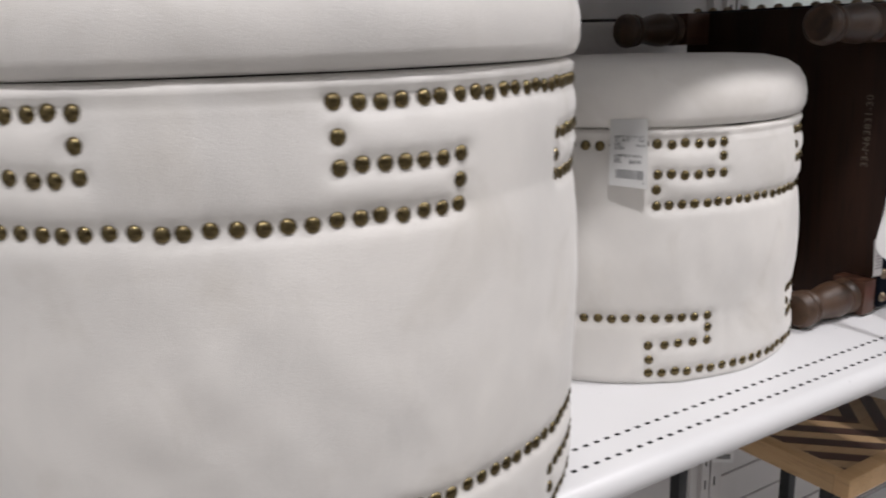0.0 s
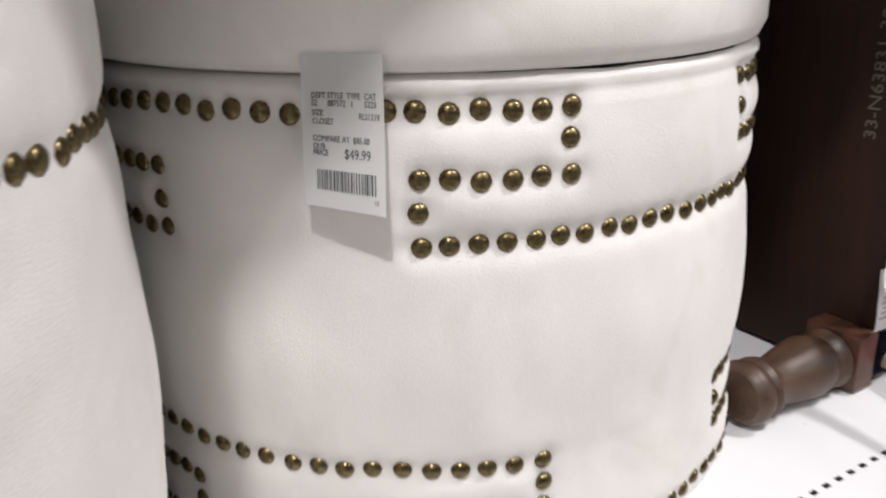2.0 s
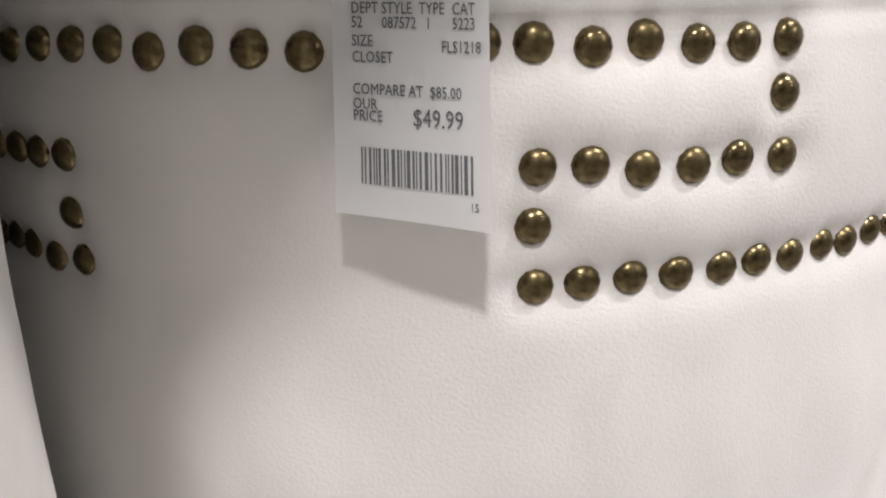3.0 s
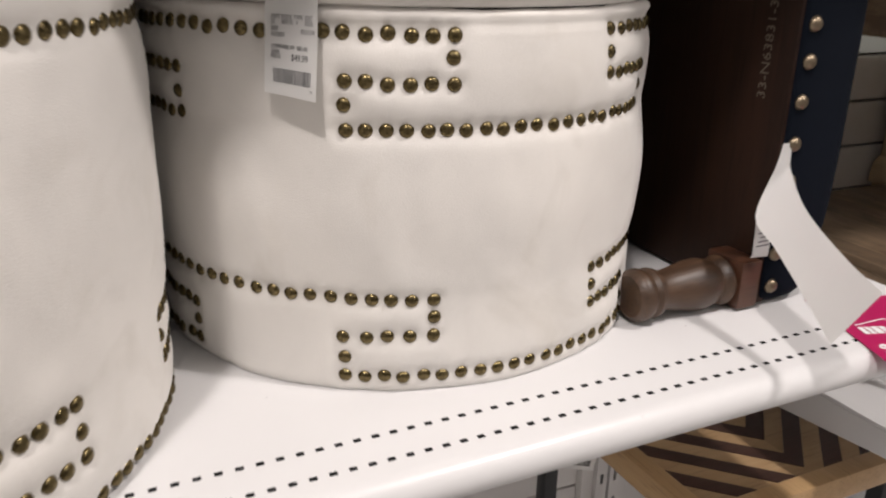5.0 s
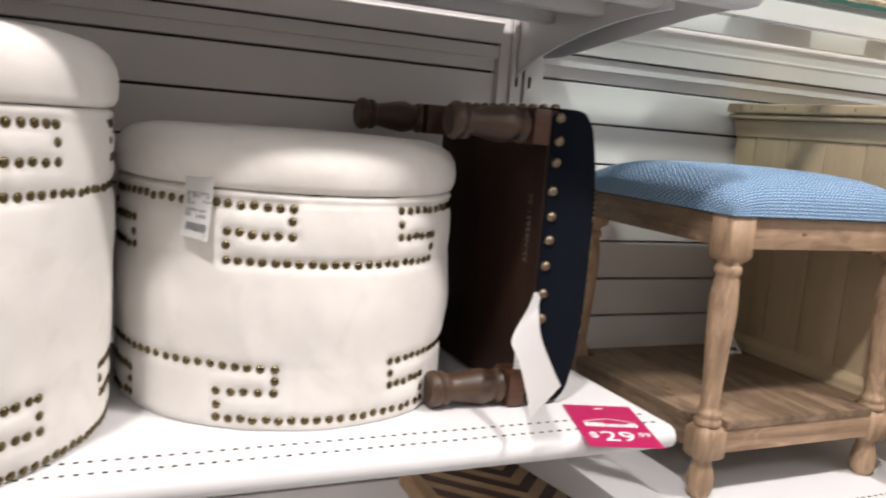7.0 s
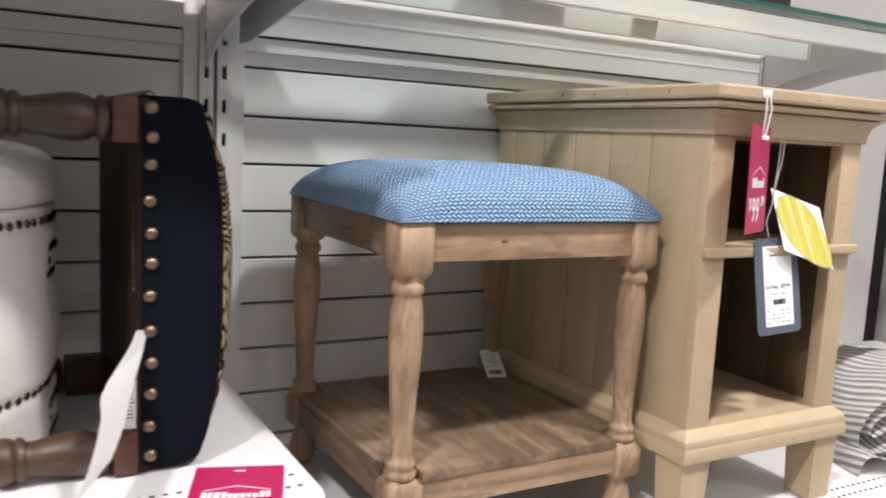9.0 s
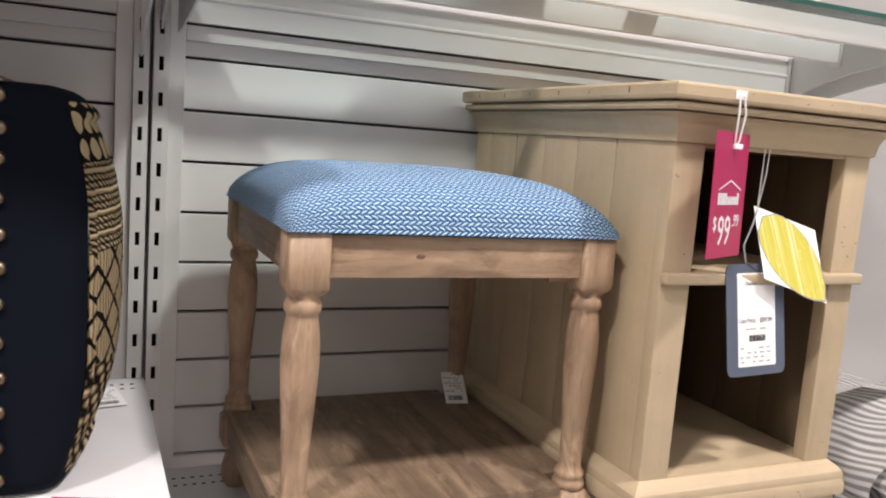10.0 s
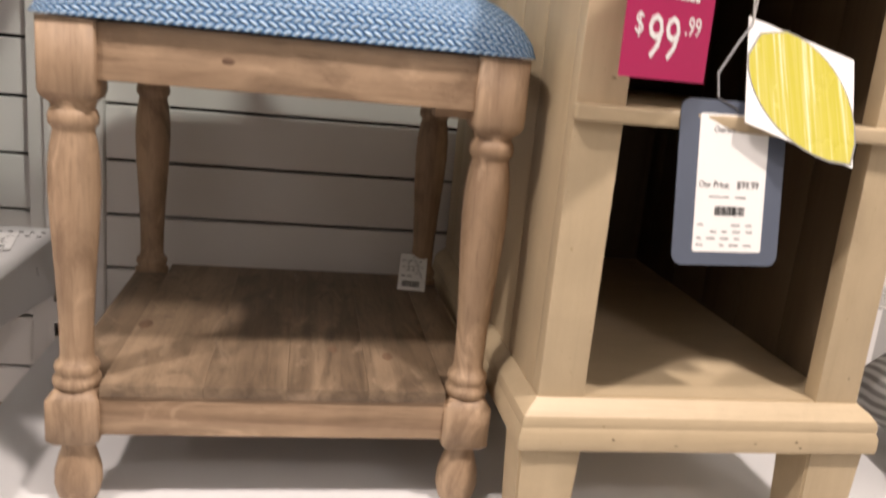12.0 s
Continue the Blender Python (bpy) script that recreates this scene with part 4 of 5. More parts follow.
# ---- blue stool ----
def blue_stool():
    x0, x1, y0, y1, b = 1.3165, 1.7125, 0.5440, 0.9400, RIGHT_Z
    st = thing("vanity_stool", ((x0 + x1) / 2, (y0 + y1) / 2, b), "weathered pine stool with blue woven cushion and low shelf", "stool")
    w, top = 0.0445, 1.2705
    # turned leg, built once: bun foot, square block, vase, collar, square block
    def leg_mesh():
        bm = lathe([(0.0135, 0.0), (0.0175, 0.006), (0.0205, 0.018), (0.0200, 0.032), (0.0165, 0.046), (0.0140, 0.054), (0.0150, 0.060), (0.0165, 0.066)], 24)
        h = w / 2
        square_loft([(h - 0.0045, 0.0625), (h, 0.0680), (h, 0.1050), (h - 0.0065, 0.1135)], bm, 0.0022)
        lathe([(0.0190, 0.113), (0.0205, 0.117), (0.0200, 0.122), (0.0170, 0.1245), (0.0178, 0.127), (0.0192, 0.131), (0.0180, 0.1355), (0.0150, 0.138), (0.0140, 0.145), (0.0145, 0.175), (0.0165, 0.215), (0.0195, 0.260), (0.0208, 0.290),
               (0.0203, 0.312), (0.0182, 0.330), (0.0165, 0.338), (0.0168, 0.341), (0.0195, 0.344), (0.0200, 0.350), (0.0185, 0.355), (0.0165, 0.357), (0.0180, 0.361), (0.0195, 0.366)], 24, bm=bm)
        square_loft([(h - 0.0085, 0.3600), (h - 0.0025, 0.3655), (h, 0.3710), (h, top - b)], bm, 0.0022)
        return mesh_of("leg", bm, OAK_Z, True, 35)
    me = leg_mesh()
    for x in (x0 + w / 2, x1 - w / 2):
        for y in (y0 + w / 2, y1 - w / 2):
            piece("leg", me, st, pose(x, y, b))
    for y in (y0 + 0.006, y1 - 0.026):
        part("apron", boxed(x0 + w - 0.001, x1 - w + 0.001, y, y + 0.020, 1.2235, 1.2695, bevel=0.0015), OAK_X, st)
    for x in (x0 + 0.006, x1 - 0.026):
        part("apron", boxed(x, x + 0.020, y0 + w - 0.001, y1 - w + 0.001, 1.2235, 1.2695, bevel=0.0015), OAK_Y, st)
    for y in (y0 + 0.005, y1 - 0.025):
        part("shelf_rail", boxed(x0 + w - 0.001, x1 - w + 0.001, y, y + 0.020, 0.9145, 0.9515, bevel=0.0015), OAK_X, st)
    for x in (x0 + 0.005, x1 - 0.025):
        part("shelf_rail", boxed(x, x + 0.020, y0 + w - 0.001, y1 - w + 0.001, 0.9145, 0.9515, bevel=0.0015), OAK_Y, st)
    edges = [x0 + 0.006, x0 + w + 0.0005, 1.449, 1.522, 1.596, x1 - w - 0.0005, x1 - 0.006]
    for i, (a, c) in enumerate(zip(edges, edges[1:])):
        ya, yb = (y0 + w + 0.0005, y1 - w - 0.0005) if i in (0, 5) else (y0 + 0.003, y1 - 0.003)
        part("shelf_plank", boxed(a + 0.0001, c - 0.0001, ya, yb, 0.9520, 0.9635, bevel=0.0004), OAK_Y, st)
    # knots in the boards
    for x, y, r in ((1.371, 0.704, 0.0095), (1.565, 0.648, 0.0065), (1.620, 0.633, 0.0075)):
        bm = lathe([(r, 0.9634), (r * 0.8, 0.9637), (r * 0.3, 0.9638)], 14)
        bmesh.ops.transform(bm, matrix=Matrix.Translation((x, y, 0)) @ Matrix.Diagonal((0.8, 1.5, 1, 1)), verts=bm.verts)
        part("knot", bm, KNOT, st, "dark reddish knot in the plank")
    for x, z, r in ((1.462, 1.247, 0.0040),):
        bm = lathe([(r, 0.0), (r * 0.7, 0.0003), (r * 0.25, 0.0004)], 14)
        bmesh.ops.transform(bm, matrix=pose(x, y0 + 0.0061, z, 90, 0, 0) @ Matrix.Diagonal((1.5, 0.8, 1, 1)), verts=bm.verts)
        part("knot", bm, KNOT, st, "dark reddish knot in the plank")
    # stuffed cushion
    bm = bmesh.new()
    cx, cy, N = (x0 + x1) / 2, (y0 + y1) / 2, 41
    half = 0.2005
    def pt(u, v):
        h = max(0.0, (1 - abs(u) ** 6.0) * (1 - abs(v) ** 5.2)) ** 0.50 * (1 - 0.16 * (u * u + v * v) / 2)
        pin = 1.0 + 0.004 * (abs(u) * abs(v)) ** 4
        swell = 0.004 * h * (1 - h) * 4
        return Vector((cx + u * (half + swell) * pin, cy + v * (half + swell) * pin, top + 0.0012 + 0.066 * h))
    def ease(s):
        return math.sin(s * math.pi / 2) * 0.55 + s * 0.45
    grid = [[bm.verts.new(pt(ease(-1 + 2 * i / N), ease(-1 + 2 * j / N))) for j in range(N + 1)] for i in range(N + 1)]
    run = [0.0]
    for i in range(N):
        run.append(run[-1] + (grid[i + 1][N // 2].co - grid[i][N // 2].co).length)
    uv = bm.loops.layers.uv.new("uv")
    for i in range(N):
        for j in range(N):
            f = bm.faces.new((grid[i][j], grid[i + 1][j], grid[i + 1][j + 1], grid[i][j + 1]))
            for lp, (a, c) in zip(f.loops, ((i, j), (i + 1, j), (i + 1, j + 1), (i, j + 1))):
                lp[uv].uv = (run[a], run[c])
    rim = [grid[i][0] for i in range(N)] + [grid[N][j] for j in range(N)] + [grid[i][N] for i in range(N, 0, -1)] + [grid[0][j] for j in range(N, 0, -1)]
    bm.faces.new(rim[::-1])
    part("cushion", bm, WEAVE, st, "puffy blue chevron weave cushion")
    # black sheet draws the dark line of shade between cushion and apron
    part("cushion_gap_shade", boxed(cx - 0.190, cx + 0.190, cy - 0.190, cy + 0.190, top - 0.0005, top + 0.0008), DARKGAP, st, smooth=False)
    part("corner_block", boxed(x1 - 0.075, x1 - w, y0 + 0.026, y0 + 0.05, 1.215, 1.240), OAK_X, st)


blue_stool()


def small_tag(name, m, w, h, label, seed, mat=PAPER):
    ob = thing(name, m.translation, label, "price tag", "price tags")
    part("paper", card(rounded(w, h, 0.001, 2), m, 0.0005), mat, ob, smooth=False)
    rects = [(w * 0.45, w * 0.55, h * 0.90, h * 0.93)]
    rng = random.Random(seed)
    for i in range(6):
        y = h * (0.80 - 0.085 * i)
        x = w * 0.08
        while x < w * 0.8:
            k = w * rng.uniform(0.08, 0.2)
            if rng.random() < 0.7:
                rects.append((x, x + k, y, y + h * 0.025))
            x += k + w * 0.05
    part("print", flat_bars(rects, m), GREYINK, ob, smooth=False)
    part("barcode", flat_bars(barcode(w * 0.14, w * 0.84, h * 0.10, h * 0.25, seed), m), INK, ob, smooth=False)
    return ob


small_tag("price_tag", plane_of((1.653, 0.866, 0.9642), (1, -0.16, -0.004), (0.06, 0.80, 0.60)), 0.036, 0.060, "white paper price tag hanging behind the stool leg", 11)
small_tag("price_tag", plane_of((1.135, 0.86, SHELF_Z + 0.003), (1, 0.18, 0), (-0.2, 1, 0.02)), 0.05, 0.075, "printed paper tag lying on the shelf behind the footstool", 12)


# ---- cream cabinet ----
def moulding(profile, x0, x1, y0, y1):
    """A profile (overhang, height) carried round the left, front and right sides, mitred."""
    bm = bmesh.new()
    loops = []
    for o, z in profile:
        loops.append([bm.verts.new(p) for p in ((x0 - o, y1, z), (x0 - o, y0 - o, z), (x1 + o, y0 - o, z), (x1 + o, y1, z))])
    for a, c in zip(loops, loops[1:]):
        for k in range(3):
            bm.faces.new((a[k], a[k + 1], c[k + 1], c[k]))
        bm.faces.new((a[3], a[0], c[0], c[3]))
    bm.faces.new(loops[0][::-1])
    bm.faces.new(loops[-1])
    bmesh.ops.recalc_face_normals(bm, faces=bm.faces)
    return bm


def cabinet():
    x0, x1, y0, y1, b = 1.737, 2.046, 0.488, 1.006, RIGHT_Z
    cab = thing("side_cabinet", ((x0 + x1) / 2, (y0 + y1) / 2, b), "cream painted open side cabinet with moulded top", "cabinet")
    part("top", moulding([(0.028, 1.4375), (0.0315, 1.4390), (0.0325, 1.4420), (0.0325, 1.4530), (0.0310, 1.4555), (0.0290, 1.4562)], x0, x1, y0, y1), CREAM_X, cab, "moulded top board with small nail holes", smooth=False)
    cove = [(0.002, 1.392), (0.004, 1.3925), (0.0045, 1.396)] + [(0.0045 + 0.0175 * (1 - math.cos(t * math.pi / 2)), 1.396 + 0.028 * math.sin(t * math.pi / 2)) for t in (0.2, 0.4, 0.6, 0.8, 1.0)]
    cove += [(0.0215, 1.4243), (0.0130, 1.4246), (0.0130, 1.4262), (0.0250, 1.4265), (0.0270, 1.4300), (0.0262, 1.4338), (0.0240, 1.4352), (0.0130, 1.4355), (0.0130, 1.4374)]
    part("crown_moulding", moulding(cove, x0, x1, y0, y1), CREAM_X, cab, angle=25)
    part("base_moulding", moulding([(0.010, 0.9445), (0.0165, 0.9450), (0.0175, 0.949), (0.0172, 0.960), (0.0150, 0.966), (0.0155, 0.970), (0.0140, 0.976), (0.0090, 0.982), (0.0035, 0.986), (0.001, 0.9885)], x0, x1, y0, y1), CREAM_X, cab, angle=25)
    for x in (x0, x1 - 0.042):
        part("stile", boxed(x, x + 0.042, y0, y0 + 0.020, 0.987, 1.3935, bevel=0.0012), CREAM, cab)
    part("top_rail", boxed(x0 + 0.042, x1 - 0.042, y0 + 0.002, y0 + 0.020, 1.387, 1.394), CREAM_X, cab)
    part("middle_shelf", boxed(x0 + 0.016, x1 - 0.016, y0 + 0.020, y1 - 0.012, 1.228, 1.241), CREAM_X, cab)
    part("shelf_nosing", boxed(x0 - 0.003, x1 + 0.003, y0 - 0.012, y0 - 0.0004, 1.2285, 1.2425, bevel=0.003, seg=3), CREAM_X, cab)
    part("shelf_rail", boxed(x0 + 0.042, x1 - 0.042, y0, y0 + 0.0195, 1.2285, 1.2422), CREAM_X, cab)
    part("bottom_board", boxed(x0 + 0.012, x1 - 0.012, y0 + 0.002, y1 - 0.012, 0.972, 0.9895), CREAM_X, cab)
    part("top_inner", boxed(x0 + 0.012, x1 - 0.012, y0 + 0.02, y1 - 0.012, 1.394, 1.402), CREAM_X, cab)
    cuts = [y0 + 0.0195, 0.601, 0.690, 0.777, 0.863, 0.95, y1]
    for side in (x0, x1 - 0.014):
        for a, c in zip(cuts, cuts[1:]):
            part("plank", boxed(side, side + 0.014, a + (0.0009 if a > 0.52 else 0.0), c - 0.0009, 0.987, 1.3935, bevel=0.0014), CREAM, cab)
    back = [x0 + 0.014 + i * (x1 - x0 - 0.028) / 4 for i in range(5)]
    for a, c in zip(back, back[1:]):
        part("back_plank", boxed(a + 0.0008, c - 0.0008, y1 - 0.011, y1 - 0.001, 0.988, 1.393, bevel=0.0016), BROWNBACK, cab, "bare brown back board, toned darker for the inner shade")
    # added thin panels over the cream planks, their dark colour stands for inner shade
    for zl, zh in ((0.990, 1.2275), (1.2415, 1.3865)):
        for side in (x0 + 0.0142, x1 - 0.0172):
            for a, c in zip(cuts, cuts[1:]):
                part("lining_board", boxed(side, side + 0.003, max(a, y0 + 0.022) + 0.0008, min(c, y1 - 0.013) - 0.0008, zl, zh, bevel=0.0006), SHADE_LINING, cab, "added thin inner panel, coloured brown for the inside's shade")
    # square feet, a little narrower below
    for fx in (x0 - 0.013, x1 - 0.045):
        for fy in (y0 - 0.010, y1 - 0.055):
            bm = boxed(fx, fx + 0.056, fy, fy + 0.052, b, 0.9445)
            for v in bm.verts:
                if v.co.z < b + 0.01:
                    v.co.x = fx + 0.028 + (v.co.x - fx - 0.028) * 0.86
                    v.co.y = fy + 0.026 + (v.co.y - fy - 0.026) * 0.86
            bmesh.ops.bevel(bm, geom=bm.edges[:], offset=0.002, segments=2, affect="EDGES")
            part("foot", bm, CREAM, cab)
    # worm holes and dents
    rng = random.Random(21)
    bm = bmesh.new()
    spots = [(x0 + rng.uniform(0.01, 0.3), y0 - 0.0326, rng.uniform(1.444, 1.452)) for _ in range(5)]
    spots += [(rng.choice((x0 + 0.017, x1 - 0.017)) + rng.uniform(-0.013, 0.013), y0 - 0.0003, rng.uniform(1.0, 1.38)) for _ in range(9)]
    spots += [(x0 + rng.uniform(0.01, 0.3), y0 - 0.0176, rng.uniform(0.950, 0.960)) for _ in range(5)]
    for k in range(6):
        y = 0.53 + k * 0.083 + rng.uniform(-0.012, 0.012)
        box(bm, x0 - 0.0328, x0 - 0.0318, y, y + 0.0012, 1.4445, 1.4445 + rng.uniform(0.003, 0.008))
    for x, y, z in spots:
        box(bm, x - 0.0006, x + 0.0006 + rng.uniform(0, 0.0015), y, y + 0.0012, z - 0.0005, z + 0.0005)
    tagged(part("worm_holes", bm, UNDER, cab, "small dark distress holes", smooth=False), kind="stuff")


cabinet()


def cabinet_tags():
    # magenta hang tag on a white loop
    m = plane_of((1.747, 0.4305, 1.2665), (1, 0.50, -0.01), (0.0, 0.03, 1))
    tag = thing("hang_tag", (1.79, 0.45, 1.27), "magenta hanging price tag with white print on cream cabinet", "price tag", "magenta price cards")
    part("card", card(rounded(0.098, 0.1405, 0.001, 2), m, 0.0008), MAGENTA, tag, smooth=False)
    part("price", merged(text_bm("99", 0.047, m @ Matrix.Translation((0.024, 0.0145, 0.0003)), squeeze=0.82), text_bm("$", 0.022, m @ Matrix.Translation((0.010, 0.0315, 0.0003)), squeeze=0.85), text_bm(".99", 0.020, m @ Matrix.Translation((0.066, 0.0345, 0.0003)), squeeze=0.8)), WHITEINK, tag, "white printed price", smooth=False)
    part("emblem", emblem(m @ Matrix.Translation((0.018, 0.0595, 0.0003)), 0.066), WHITEINK, tag, "white roof-shaped emblem", smooth=False)
    top = m @ Vector((0.052, 0.125, 0.001))
    knot = Vector((1.793, 0.4545, 1.447))
    for dx in (-0.003, 0.003):
        part("loop_cord", tube([knot + Vector((dx, -0.001, 0)), knot + Vector((dx * 1.6, -0.004, -0.02)), top + Vector((dx, -0.002, 0.006)), top + Vector((0, -0.0015, 0))], 0.0013), CORDM, tag)
    part("lock", boxed(top.x - 0.004, top.x + 0.008, top.y - 0.004, top.y + 0.0015, top.z - 0.003, top.z + 0.003, bevel=0.001), PAPER, tag)
    part("tape", boxed(knot.x - 0.009, knot.x + 0.007, 0.4540, 0.4552, 1.4425, 1.4525, bevel=0.0004), PAPER, tag, "clear white tape holding the cord")
    # white card with a yellow leaf-shaped print
    c = [Vector(p) for p in ((1.881, 0.5125, 1.320), (1.976, 0.5055, 1.291), (1.965, 0.459, 1.2075), (1.871, 0.471, 1.2365))]
    m = plane_of(c[3], c[2] - c[3], c[0] - c[3])
    inv = m.inverted()
    out = [inv @ p for p in (c[3], c[2], c[1], c[0])]
    out = [(p.x, p.y) for p in out]
    m = m @ Matrix.Translation((0, 0, 0.006))
    tag = thing("hang_tag", (1.92, 0.48, 1.21), "white hanging card with yellow leaf print on cream cabinet", "hang tag")
    part("card", card(out, m, 0.0008), PAPER, tag, smooth=False)
    a, z = Vector((*out[3], 0)), Vector((*out[1], 0))
    axis, mid = (z - a), (a + z) / 2
    L = axis.length
    axis.normalize()
    nrm = Vector((-axis.y, axis.x, 0))
    leaf = []
    for s in (1, -1):
        for i in range(13):
            t = -1 + 2 * i / 12 if s == 1 else 1 - 2 * i / 12
            wdt = 0.0390 * (1 - t * t) ** (0.5 if t < 0 else 0.8)
            if 0 < i or s == 1:
                leaf.append(mid + axis * (t * L * (0.38 if t < 0 else 0.47)) + nrm * (s * wdt))
    leaf = [(p.x, p.y) for p in leaf[:-1]]
    part("leaf_outline", card([((x - mid.x) * 1.03 + mid.x, (y - mid.y) * 1.03 + mid.y) for x, y in leaf], m @ Matrix.Translation((0, 0, 0.0002)), 0.0002), GREYINK, tag, smooth=False)
    part("leaf_print", card(leaf, m @ Matrix.Translation((0, 0, 0.0004)), 0.0002), YELLOW, tag, "glossy yellow leaf print with glare streaks in its colour", smooth=False)
    hook = Vector((1.884, 0.504, 1.317))
    for dx in (-0.004, 0.004):
        part("string", tube([(1.872 + dx, 0.487, 1.394), (1.876 + dx * 0.8, 0.492, 1.36), hook], 0.0008), CORDM, tag)
    # slate blue card with a pasted price label
    m = plane_of((1.8235, 0.4555, 1.1215), (1, 0.07, 0.012), (-0.09, 0.16, 1))
    tag = thing("hang_tag", (1.87, 0.46, 1.12), "slate blue hanging card with pasted white price label", "price tag")
    part("card", card(rounded(0.097, 0.134, 0.009), m, 0.0012), SLATEBLUE, tag, smooth=False)
    part("pasted_label", card([(p[0] + 0.0175, p[1] + 0.011) for p in rounded(0.063, 0.112, 0.002, 3)], m @ Matrix.Translation((0, 0, 0.0006)), 0.0004), PAPER, tag, "white pasted label", smooth=False)
    q = m @ Matrix.Translation((0.0175, 0.011, 0.0008))
    part("print", merged(text_bm("Our Price:", 0.0078, q @ Matrix.Translation((0.002, 0.0525, 0)), squeeze=0.85), text_bm("$99.99", 0.0085, q @ Matrix.Translation((0.0365, 0.0525, 0)), squeeze=0.88)), FADEDINK, tag, "black printed price", smooth=False)
    part("heading", text_bm("Chairside Table", 0.0066, q @ Matrix.Translation((0.0125, 0.0975, 0)), squeeze=0.78), FADEDINK, tag, "black printed heading", smooth=False)
    rng = random.Random(9)
    bars = [(0.012, 0.030, 0.0445, 0.0455), (0.036, 0.046, 0.0443, 0.0457)]
    for i in range(4):
        x = 0.003
        while x < 0.055:
            k = rng.uniform(0.004, 0.009)
            if rng.random() < 0.75:
                bars.append((x, x + k, 0.005 + i * 0.0055, 0.0063 + i * 0.0055))
            x += k + 0.005
    tagged(part("small_print", flat_bars(bars, q), GREYINK, tag, smooth=False), kind="stuff")
    part("barcode", flat_bars(barcode(0.018, 0.046, 0.030, 0.0375, 7), q), INK, tag, smooth=False)
    hole = m @ Vector((0.050, 0.127, 0.001))
    pts = [hook, Vector((1.868, 0.492, 1.30)), Vector((1.852, 0.486, 1.275)), Vector((1.852, 0.479, 1.256)), hole]
    part("cord", tube([a + (c - a) * k / 3 for a, c in zip(pts, pts[1:]) for k in range(3)] + [pts[-1]], 0.0011), GREYINK, tag)


cabinet_tags()


# ---- striped cloth ----
def cloth():
    """Throw folded over itself: a flat back layer, a thick front roll and a loose corner that hangs out below."""
    ob = thing("folded_cloth", (2.3, 0.62, RIGHT_Z), "grey and white striped cotton cloth, loosely folded on the shelf", "cloth")

    def sheet(path, length, ang, origin, slope, wob, thick=0.0030):
        """A fold's end outline (x, z), rounded and drawn out to the back along a slant."""
        rows = smooth_rows([(Vector((x, 0, z)), Vector((x, length, z * (1 - slope)))) for x, z in path], 7)
        bm = bmesh.new()
        uv = bm.loops.layers.uv.new("uv")
        rot = Matrix.Rotation(radians(ang), 3, "Z")
        M, grid, run = 22, [], 0.0
        for i, (p, q) in enumerate(rows):
            run += (p - rows[i - 1][0]).length if i else 0.0
            line = []
            for j in range(M + 1):
                c = p.lerp(q, j / M)
                d = wob * noise.noise((c.x * 16, c.y * 13, c.z * 14))
                c = Vector((c.x + 0.7 * d, c.y, max(0.002, c.z + d)))
                line.append((bm.verts.new(Vector(origin) + rot @ c), (run, length * j / M)))
            grid.append(line)
        for i in range(len(rows) - 1):
            for j in range(M):
                cell = [grid[i + a][j + c] for a, c in ((0, 0), (1, 0), (1, 1), (0, 1))]
                f = bm.faces.new([v for v, _ in cell])
                for lp, (_, (u, w)) in zip(f.loops, cell):
                    lp[uv].uv = (w, u * 2.4 + w * 0.5)
        bmesh.ops.solidify(bm, geom=bm.faces[:], thickness=thick)
        return bm

    part("back_layer", sheet([(-0.03, 0.004), (-0.038, 0.06), (-0.034, 0.13), (-0.012, 0.180), (0.04, 0.186), (0.12, 0.178), (0.26, 0.16)], 0.20, -4, (2.185, 0.66, RIGHT_Z), 0.06, 0.008), STRIPES, ob)
    part("front_roll", sheet([(0.34, 0.030), (0.20, 0.052), (0.09, 0.040), (0.028, 0.020), (-0.010, 0.034), (-0.016, 0.066), (0.006, 0.098), (0.05, 0.128), (0.10, 0.152), (0.16, 0.164), (0.26, 0.160), (0.36, 0.14)], 0.21, -10, (2.222, 0.535, RIGHT_Z), 0.02, 0.009, 0.006), STRIPES, ob)
    part("inner_fold", sheet([(0.30, 0.052), (0.14, 0.074), (0.06, 0.062), (0.022, 0.050), (0.014, 0.066), (0.04, 0.086), (0.12, 0.104), (0.28, 0.102)], 0.19, -10, (2.226, 0.541, RIGHT_Z), 0.02, 0.004, 0.004), STRIPES, ob)
    part("loose_corner", sheet([(-0.022, 0.004), (-0.012, 0.030), (0.012, 0.034), (0.06, 0.014), (0.14, 0.004)], 0.10, -18, (2.190, 0.500, RIGHT_Z), 0.1, 0.005), STRIPES, ob)


cloth()


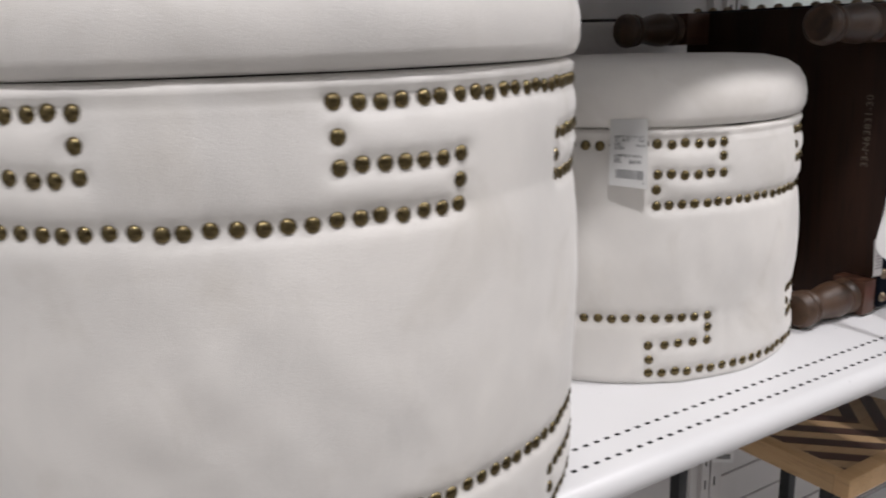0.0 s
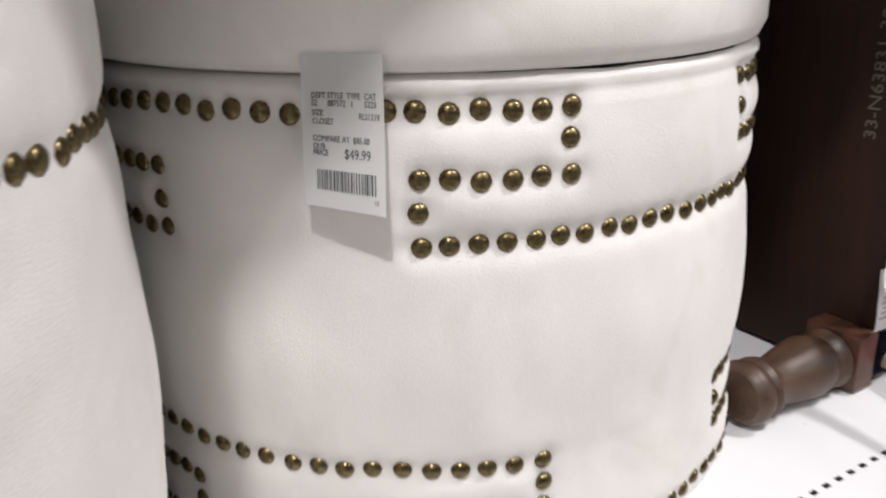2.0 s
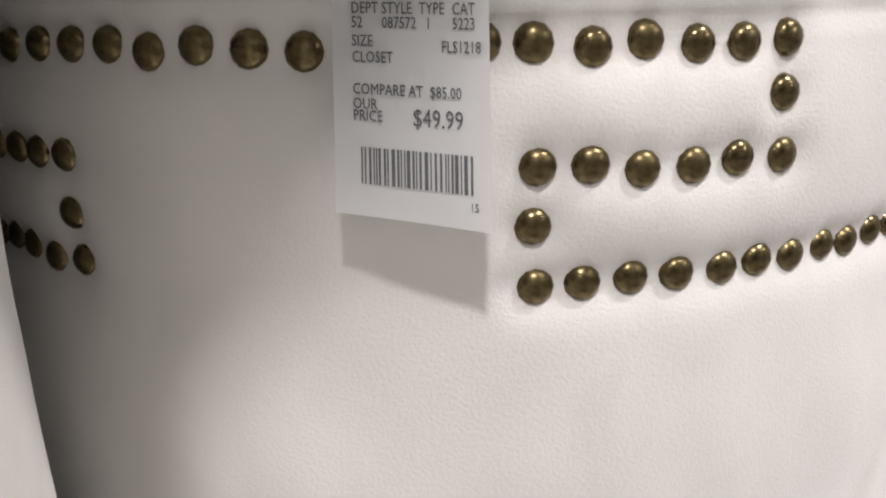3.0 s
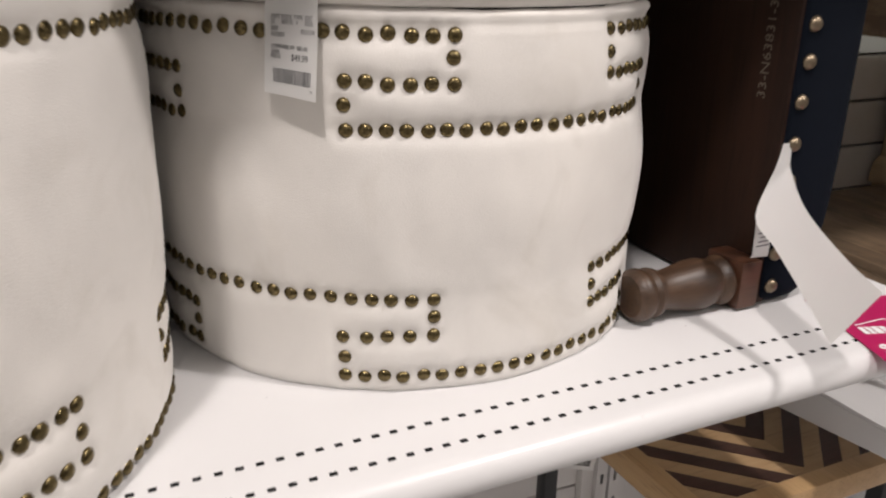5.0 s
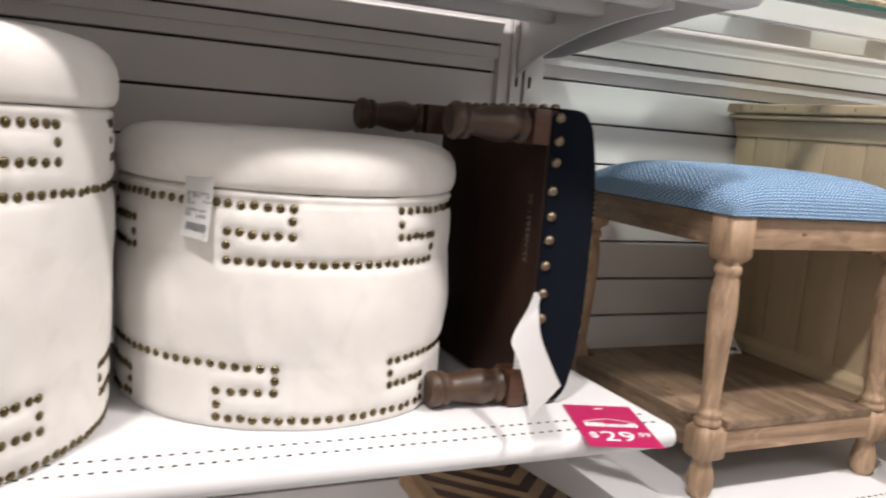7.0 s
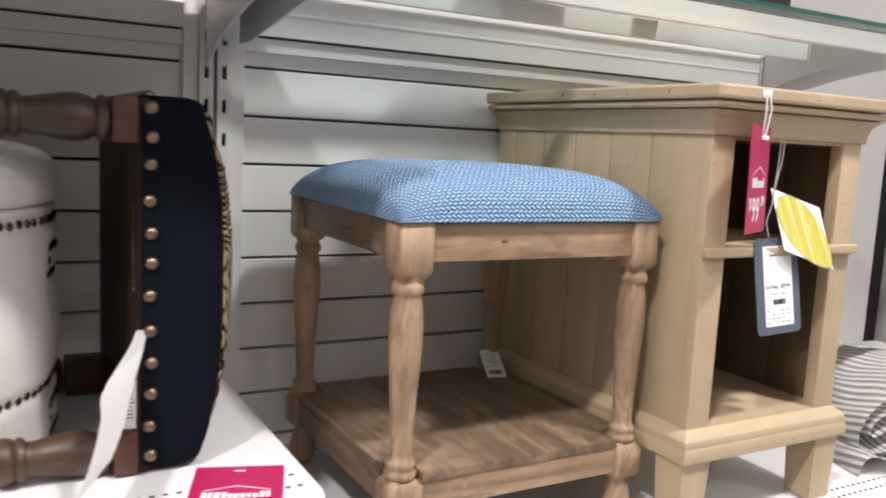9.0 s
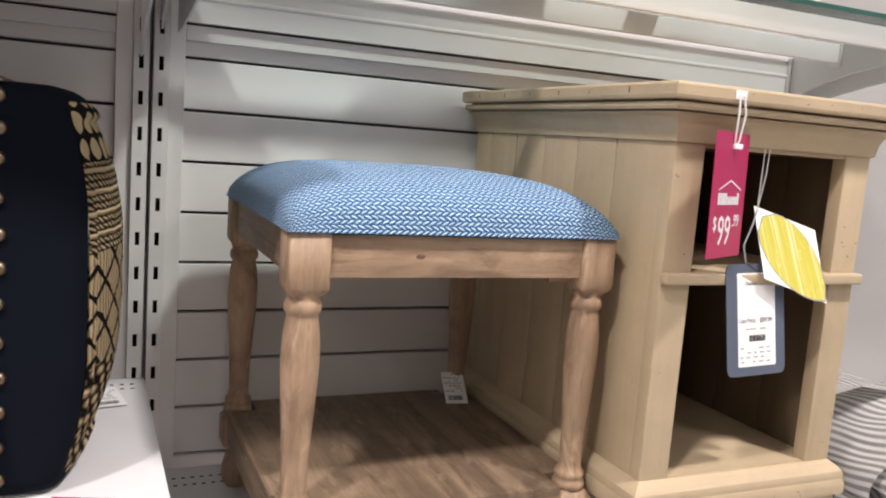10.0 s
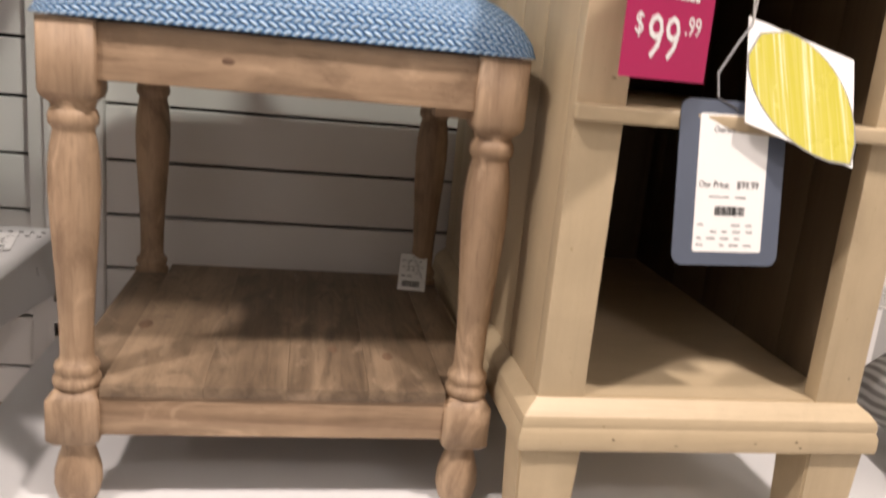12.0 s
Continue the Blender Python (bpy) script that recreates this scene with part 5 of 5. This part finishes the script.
# ---- goods on the glass shelf ----
def basket():
    x0, x1, y0, y1, z = 1.60, 1.80, 0.70, 0.86, 1.615
    ob = thing("woven_basket", ((x0 + x1) / 2, (y0 + y1) / 2, z), "low woven seagrass basket on the glass shelf", "basket")
    for k in range(9):
        zz = z + 0.006 + k * 0.0105
        bm = bmesh.new()
        n, seg = 110, 6
        rings = []
        for i in range(n):
            a = 2 * math.pi * i / n
            sx, sy = math.copysign(abs(math.cos(a)) ** 0.35, math.cos(a)), math.copysign(abs(math.sin(a)) ** 0.35, math.sin(a))
            w = 0.0022 * math.sin(i * math.pi * 0.5 + k * math.pi)
            c = Vector(((x0 + x1) / 2 + sx * ((x1 - x0) / 2 - 0.006 + w), (y0 + y1) / 2 + sy * ((y1 - y0) / 2 - 0.006 + w), zz))
            o = Vector((sx, sy, 0)).normalized()
            rings.append([bm.verts.new(c + 0.0062 * (math.cos(2 * math.pi * j / seg) * o + math.sin(2 * math.pi * j / seg) * Vector((0, 0, 1)))) for j in range(seg)])
        for i in range(n):
            p, q = rings[i], rings[(i + 1) % n]
            for j in range(seg):
                bm.faces.new((p[j], q[j], q[(j + 1) % seg], p[(j + 1) % seg]))
        bmesh.ops.recalc_face_normals(bm, faces=bm.faces)
        part("coil", bm, SEAGRASS, ob)
    part("bottom", boxed(x0 + 0.012, x1 - 0.012, y0 + 0.012, y1 - 0.012, z + 0.0005, z + 0.008, bevel=0.003), SEAGRASS, ob)


basket()
solo("storage_box", boxed(2.04, 2.12, 0.70, 0.82, 1.6145, 1.68, bevel=0.003), BLACKMETAL, "small black box standing on the glass shelf", "box", "black boxes")
solo("storage_box", boxed(1.945, 1.995, 0.78, 0.88, 1.6145, 1.67, bevel=0.003), BLACKMETAL, "small black box standing on the glass shelf", "box", "black boxes")


# ---- chevron table under the shelf ----
def chevron_table():
    x0, x1, y0, y1, z = 1.014, 1.380, 0.596, 0.962, 0.745
    tb = thing("side_table", ((x0 + x1) / 2, (y0 + y1) / 2, 0.2605), "wooden side table with two-tone chevron top and black metal legs", "table")
    f = 0.024
    for a in ((x0, x1, y0, y0 + f), (x0, x1, y1 - f, y1), (x0, x0 + f, y0 + f, y1 - f), (x1 - f, x1, y0 + f, y1 - f)):
        part("frame_bar", boxed(*a, z - 0.028, z + 0.004, bevel=0.0015), FRAMEWOOD, tb)
    part("core", boxed(x0 + f, x1 - f, y0 + f, y1 - f, z - 0.022, z - 0.006), UNDER, tb)
    # strips run at 45 degrees to a middle line and meet in points towards the front
    xm, pitch = (x0 + x1) / 2, 0.031
    for side in (-1, 1):
        for k in range(-10, 14):
            s0, s1 = y0 + k * pitch + 0.006, y0 + (k + 1) * pitch + 0.0054
            half = xm - x0 - f
            poly = [(0, s0), (half, s0 + half), (half, s1 + half), (0, s1)]
            lo, hi = y0 + f, y1 - f
            clipped = poly
            for keep, lim in ((1, lo), (-1, hi)):
                res = []
                for i in range(len(clipped)):
                    p, q = clipped[i], clipped[(i + 1) % len(clipped)]
                    pin, qin = keep * (p[1] - lim) >= 0, keep * (q[1] - lim) >= 0
                    if pin:
                        res.append(p)
                    if pin != qin:
                        t = (lim - p[1]) / (q[1] - p[1])
                        res.append((p[0] + (q[0] - p[0]) * t, lim))
                clipped = res
                if not clipped:
                    break
            if len(clipped) < 3:
                continue
            pts = [(xm + side * u, v) for u, v in clipped]
            if side < 0:
                pts = pts[::-1]
            part("strip", extrude(pts, z - 0.006, z + (0.0004 if k % 2 else 0.0), "z"), DARKSTRIP if k % 2 else PALE, tb, smooth=False)
    for x in (x0 + 0.012, x1 - 0.034):
        for y in (y0 + 0.03, y1 - 0.05):
            part("leg", boxed(x, x + 0.022, y, y + 0.022, 0.2605, z - 0.0285, bevel=0.002), BLACKMETAL, tb)
    for y in (y0 + 0.03, y1 - 0.05):
        part("stretcher", boxed(x0 + 0.034, x1 - 0.034, y + 0.004, y + 0.018, 0.30, 0.318, bevel=0.002), BLACKMETAL, tb)


def marble_table():
    """Low table with a grey veined stone top in a black steel frame."""
    x0, x1, y0, y1, z = 0.336, 0.645, 0.560, 0.968, 0.800
    tb = thing("side_table", ((x0 + x1) / 2, (y0 + y1) / 2, 0.2605), "side table with grey veined stone top and black metal legs", "table")
    part("stone_top", boxed(x0 + 0.004, x1, y0, y1, z - 0.018, z, bevel=0.002), STONE, tb, "polished grey veined stone top")
    part("edge_strip", boxed(x0, x0 + 0.0035, y0, y1, z - 0.022, z + 0.003, bevel=0.0008), BLACKMETAL, tb)
    for x in (x0 + 0.006, x1 - 0.030):
        for y in (y0 + 0.01, y1 - 0.032):
            part("leg", boxed(x, x + 0.020, y, y + 0.020, 0.2605, z - 0.0185, bevel=0.002), BLACKMETAL, tb)
    for y in (y0 + 0.013, y1 - 0.029):
        part("stretcher", boxed(x0 + 0.0265, x1 - 0.0305, y, y + 0.014, 0.30, 0.316, bevel=0.002), BLACKMETAL, tb)


chevron_table()
marble_table()
small_tag("price_tag", plane_of((0.980, 0.805, 0.695), (1, -0.25, -0.25), (0.2, 0.1, 1)), 0.04, 0.055, "white paper price tag hanging from the side table", 14)
slat_run(UPRIGHT_X - BAY + 0.048, UPRIGHT_X - 0.0475, 29, panel_left)
slat_run(UPRIGHT_X + 0.0475, UPRIGHT_X + BAY - 0.0475, 29, panel_right)
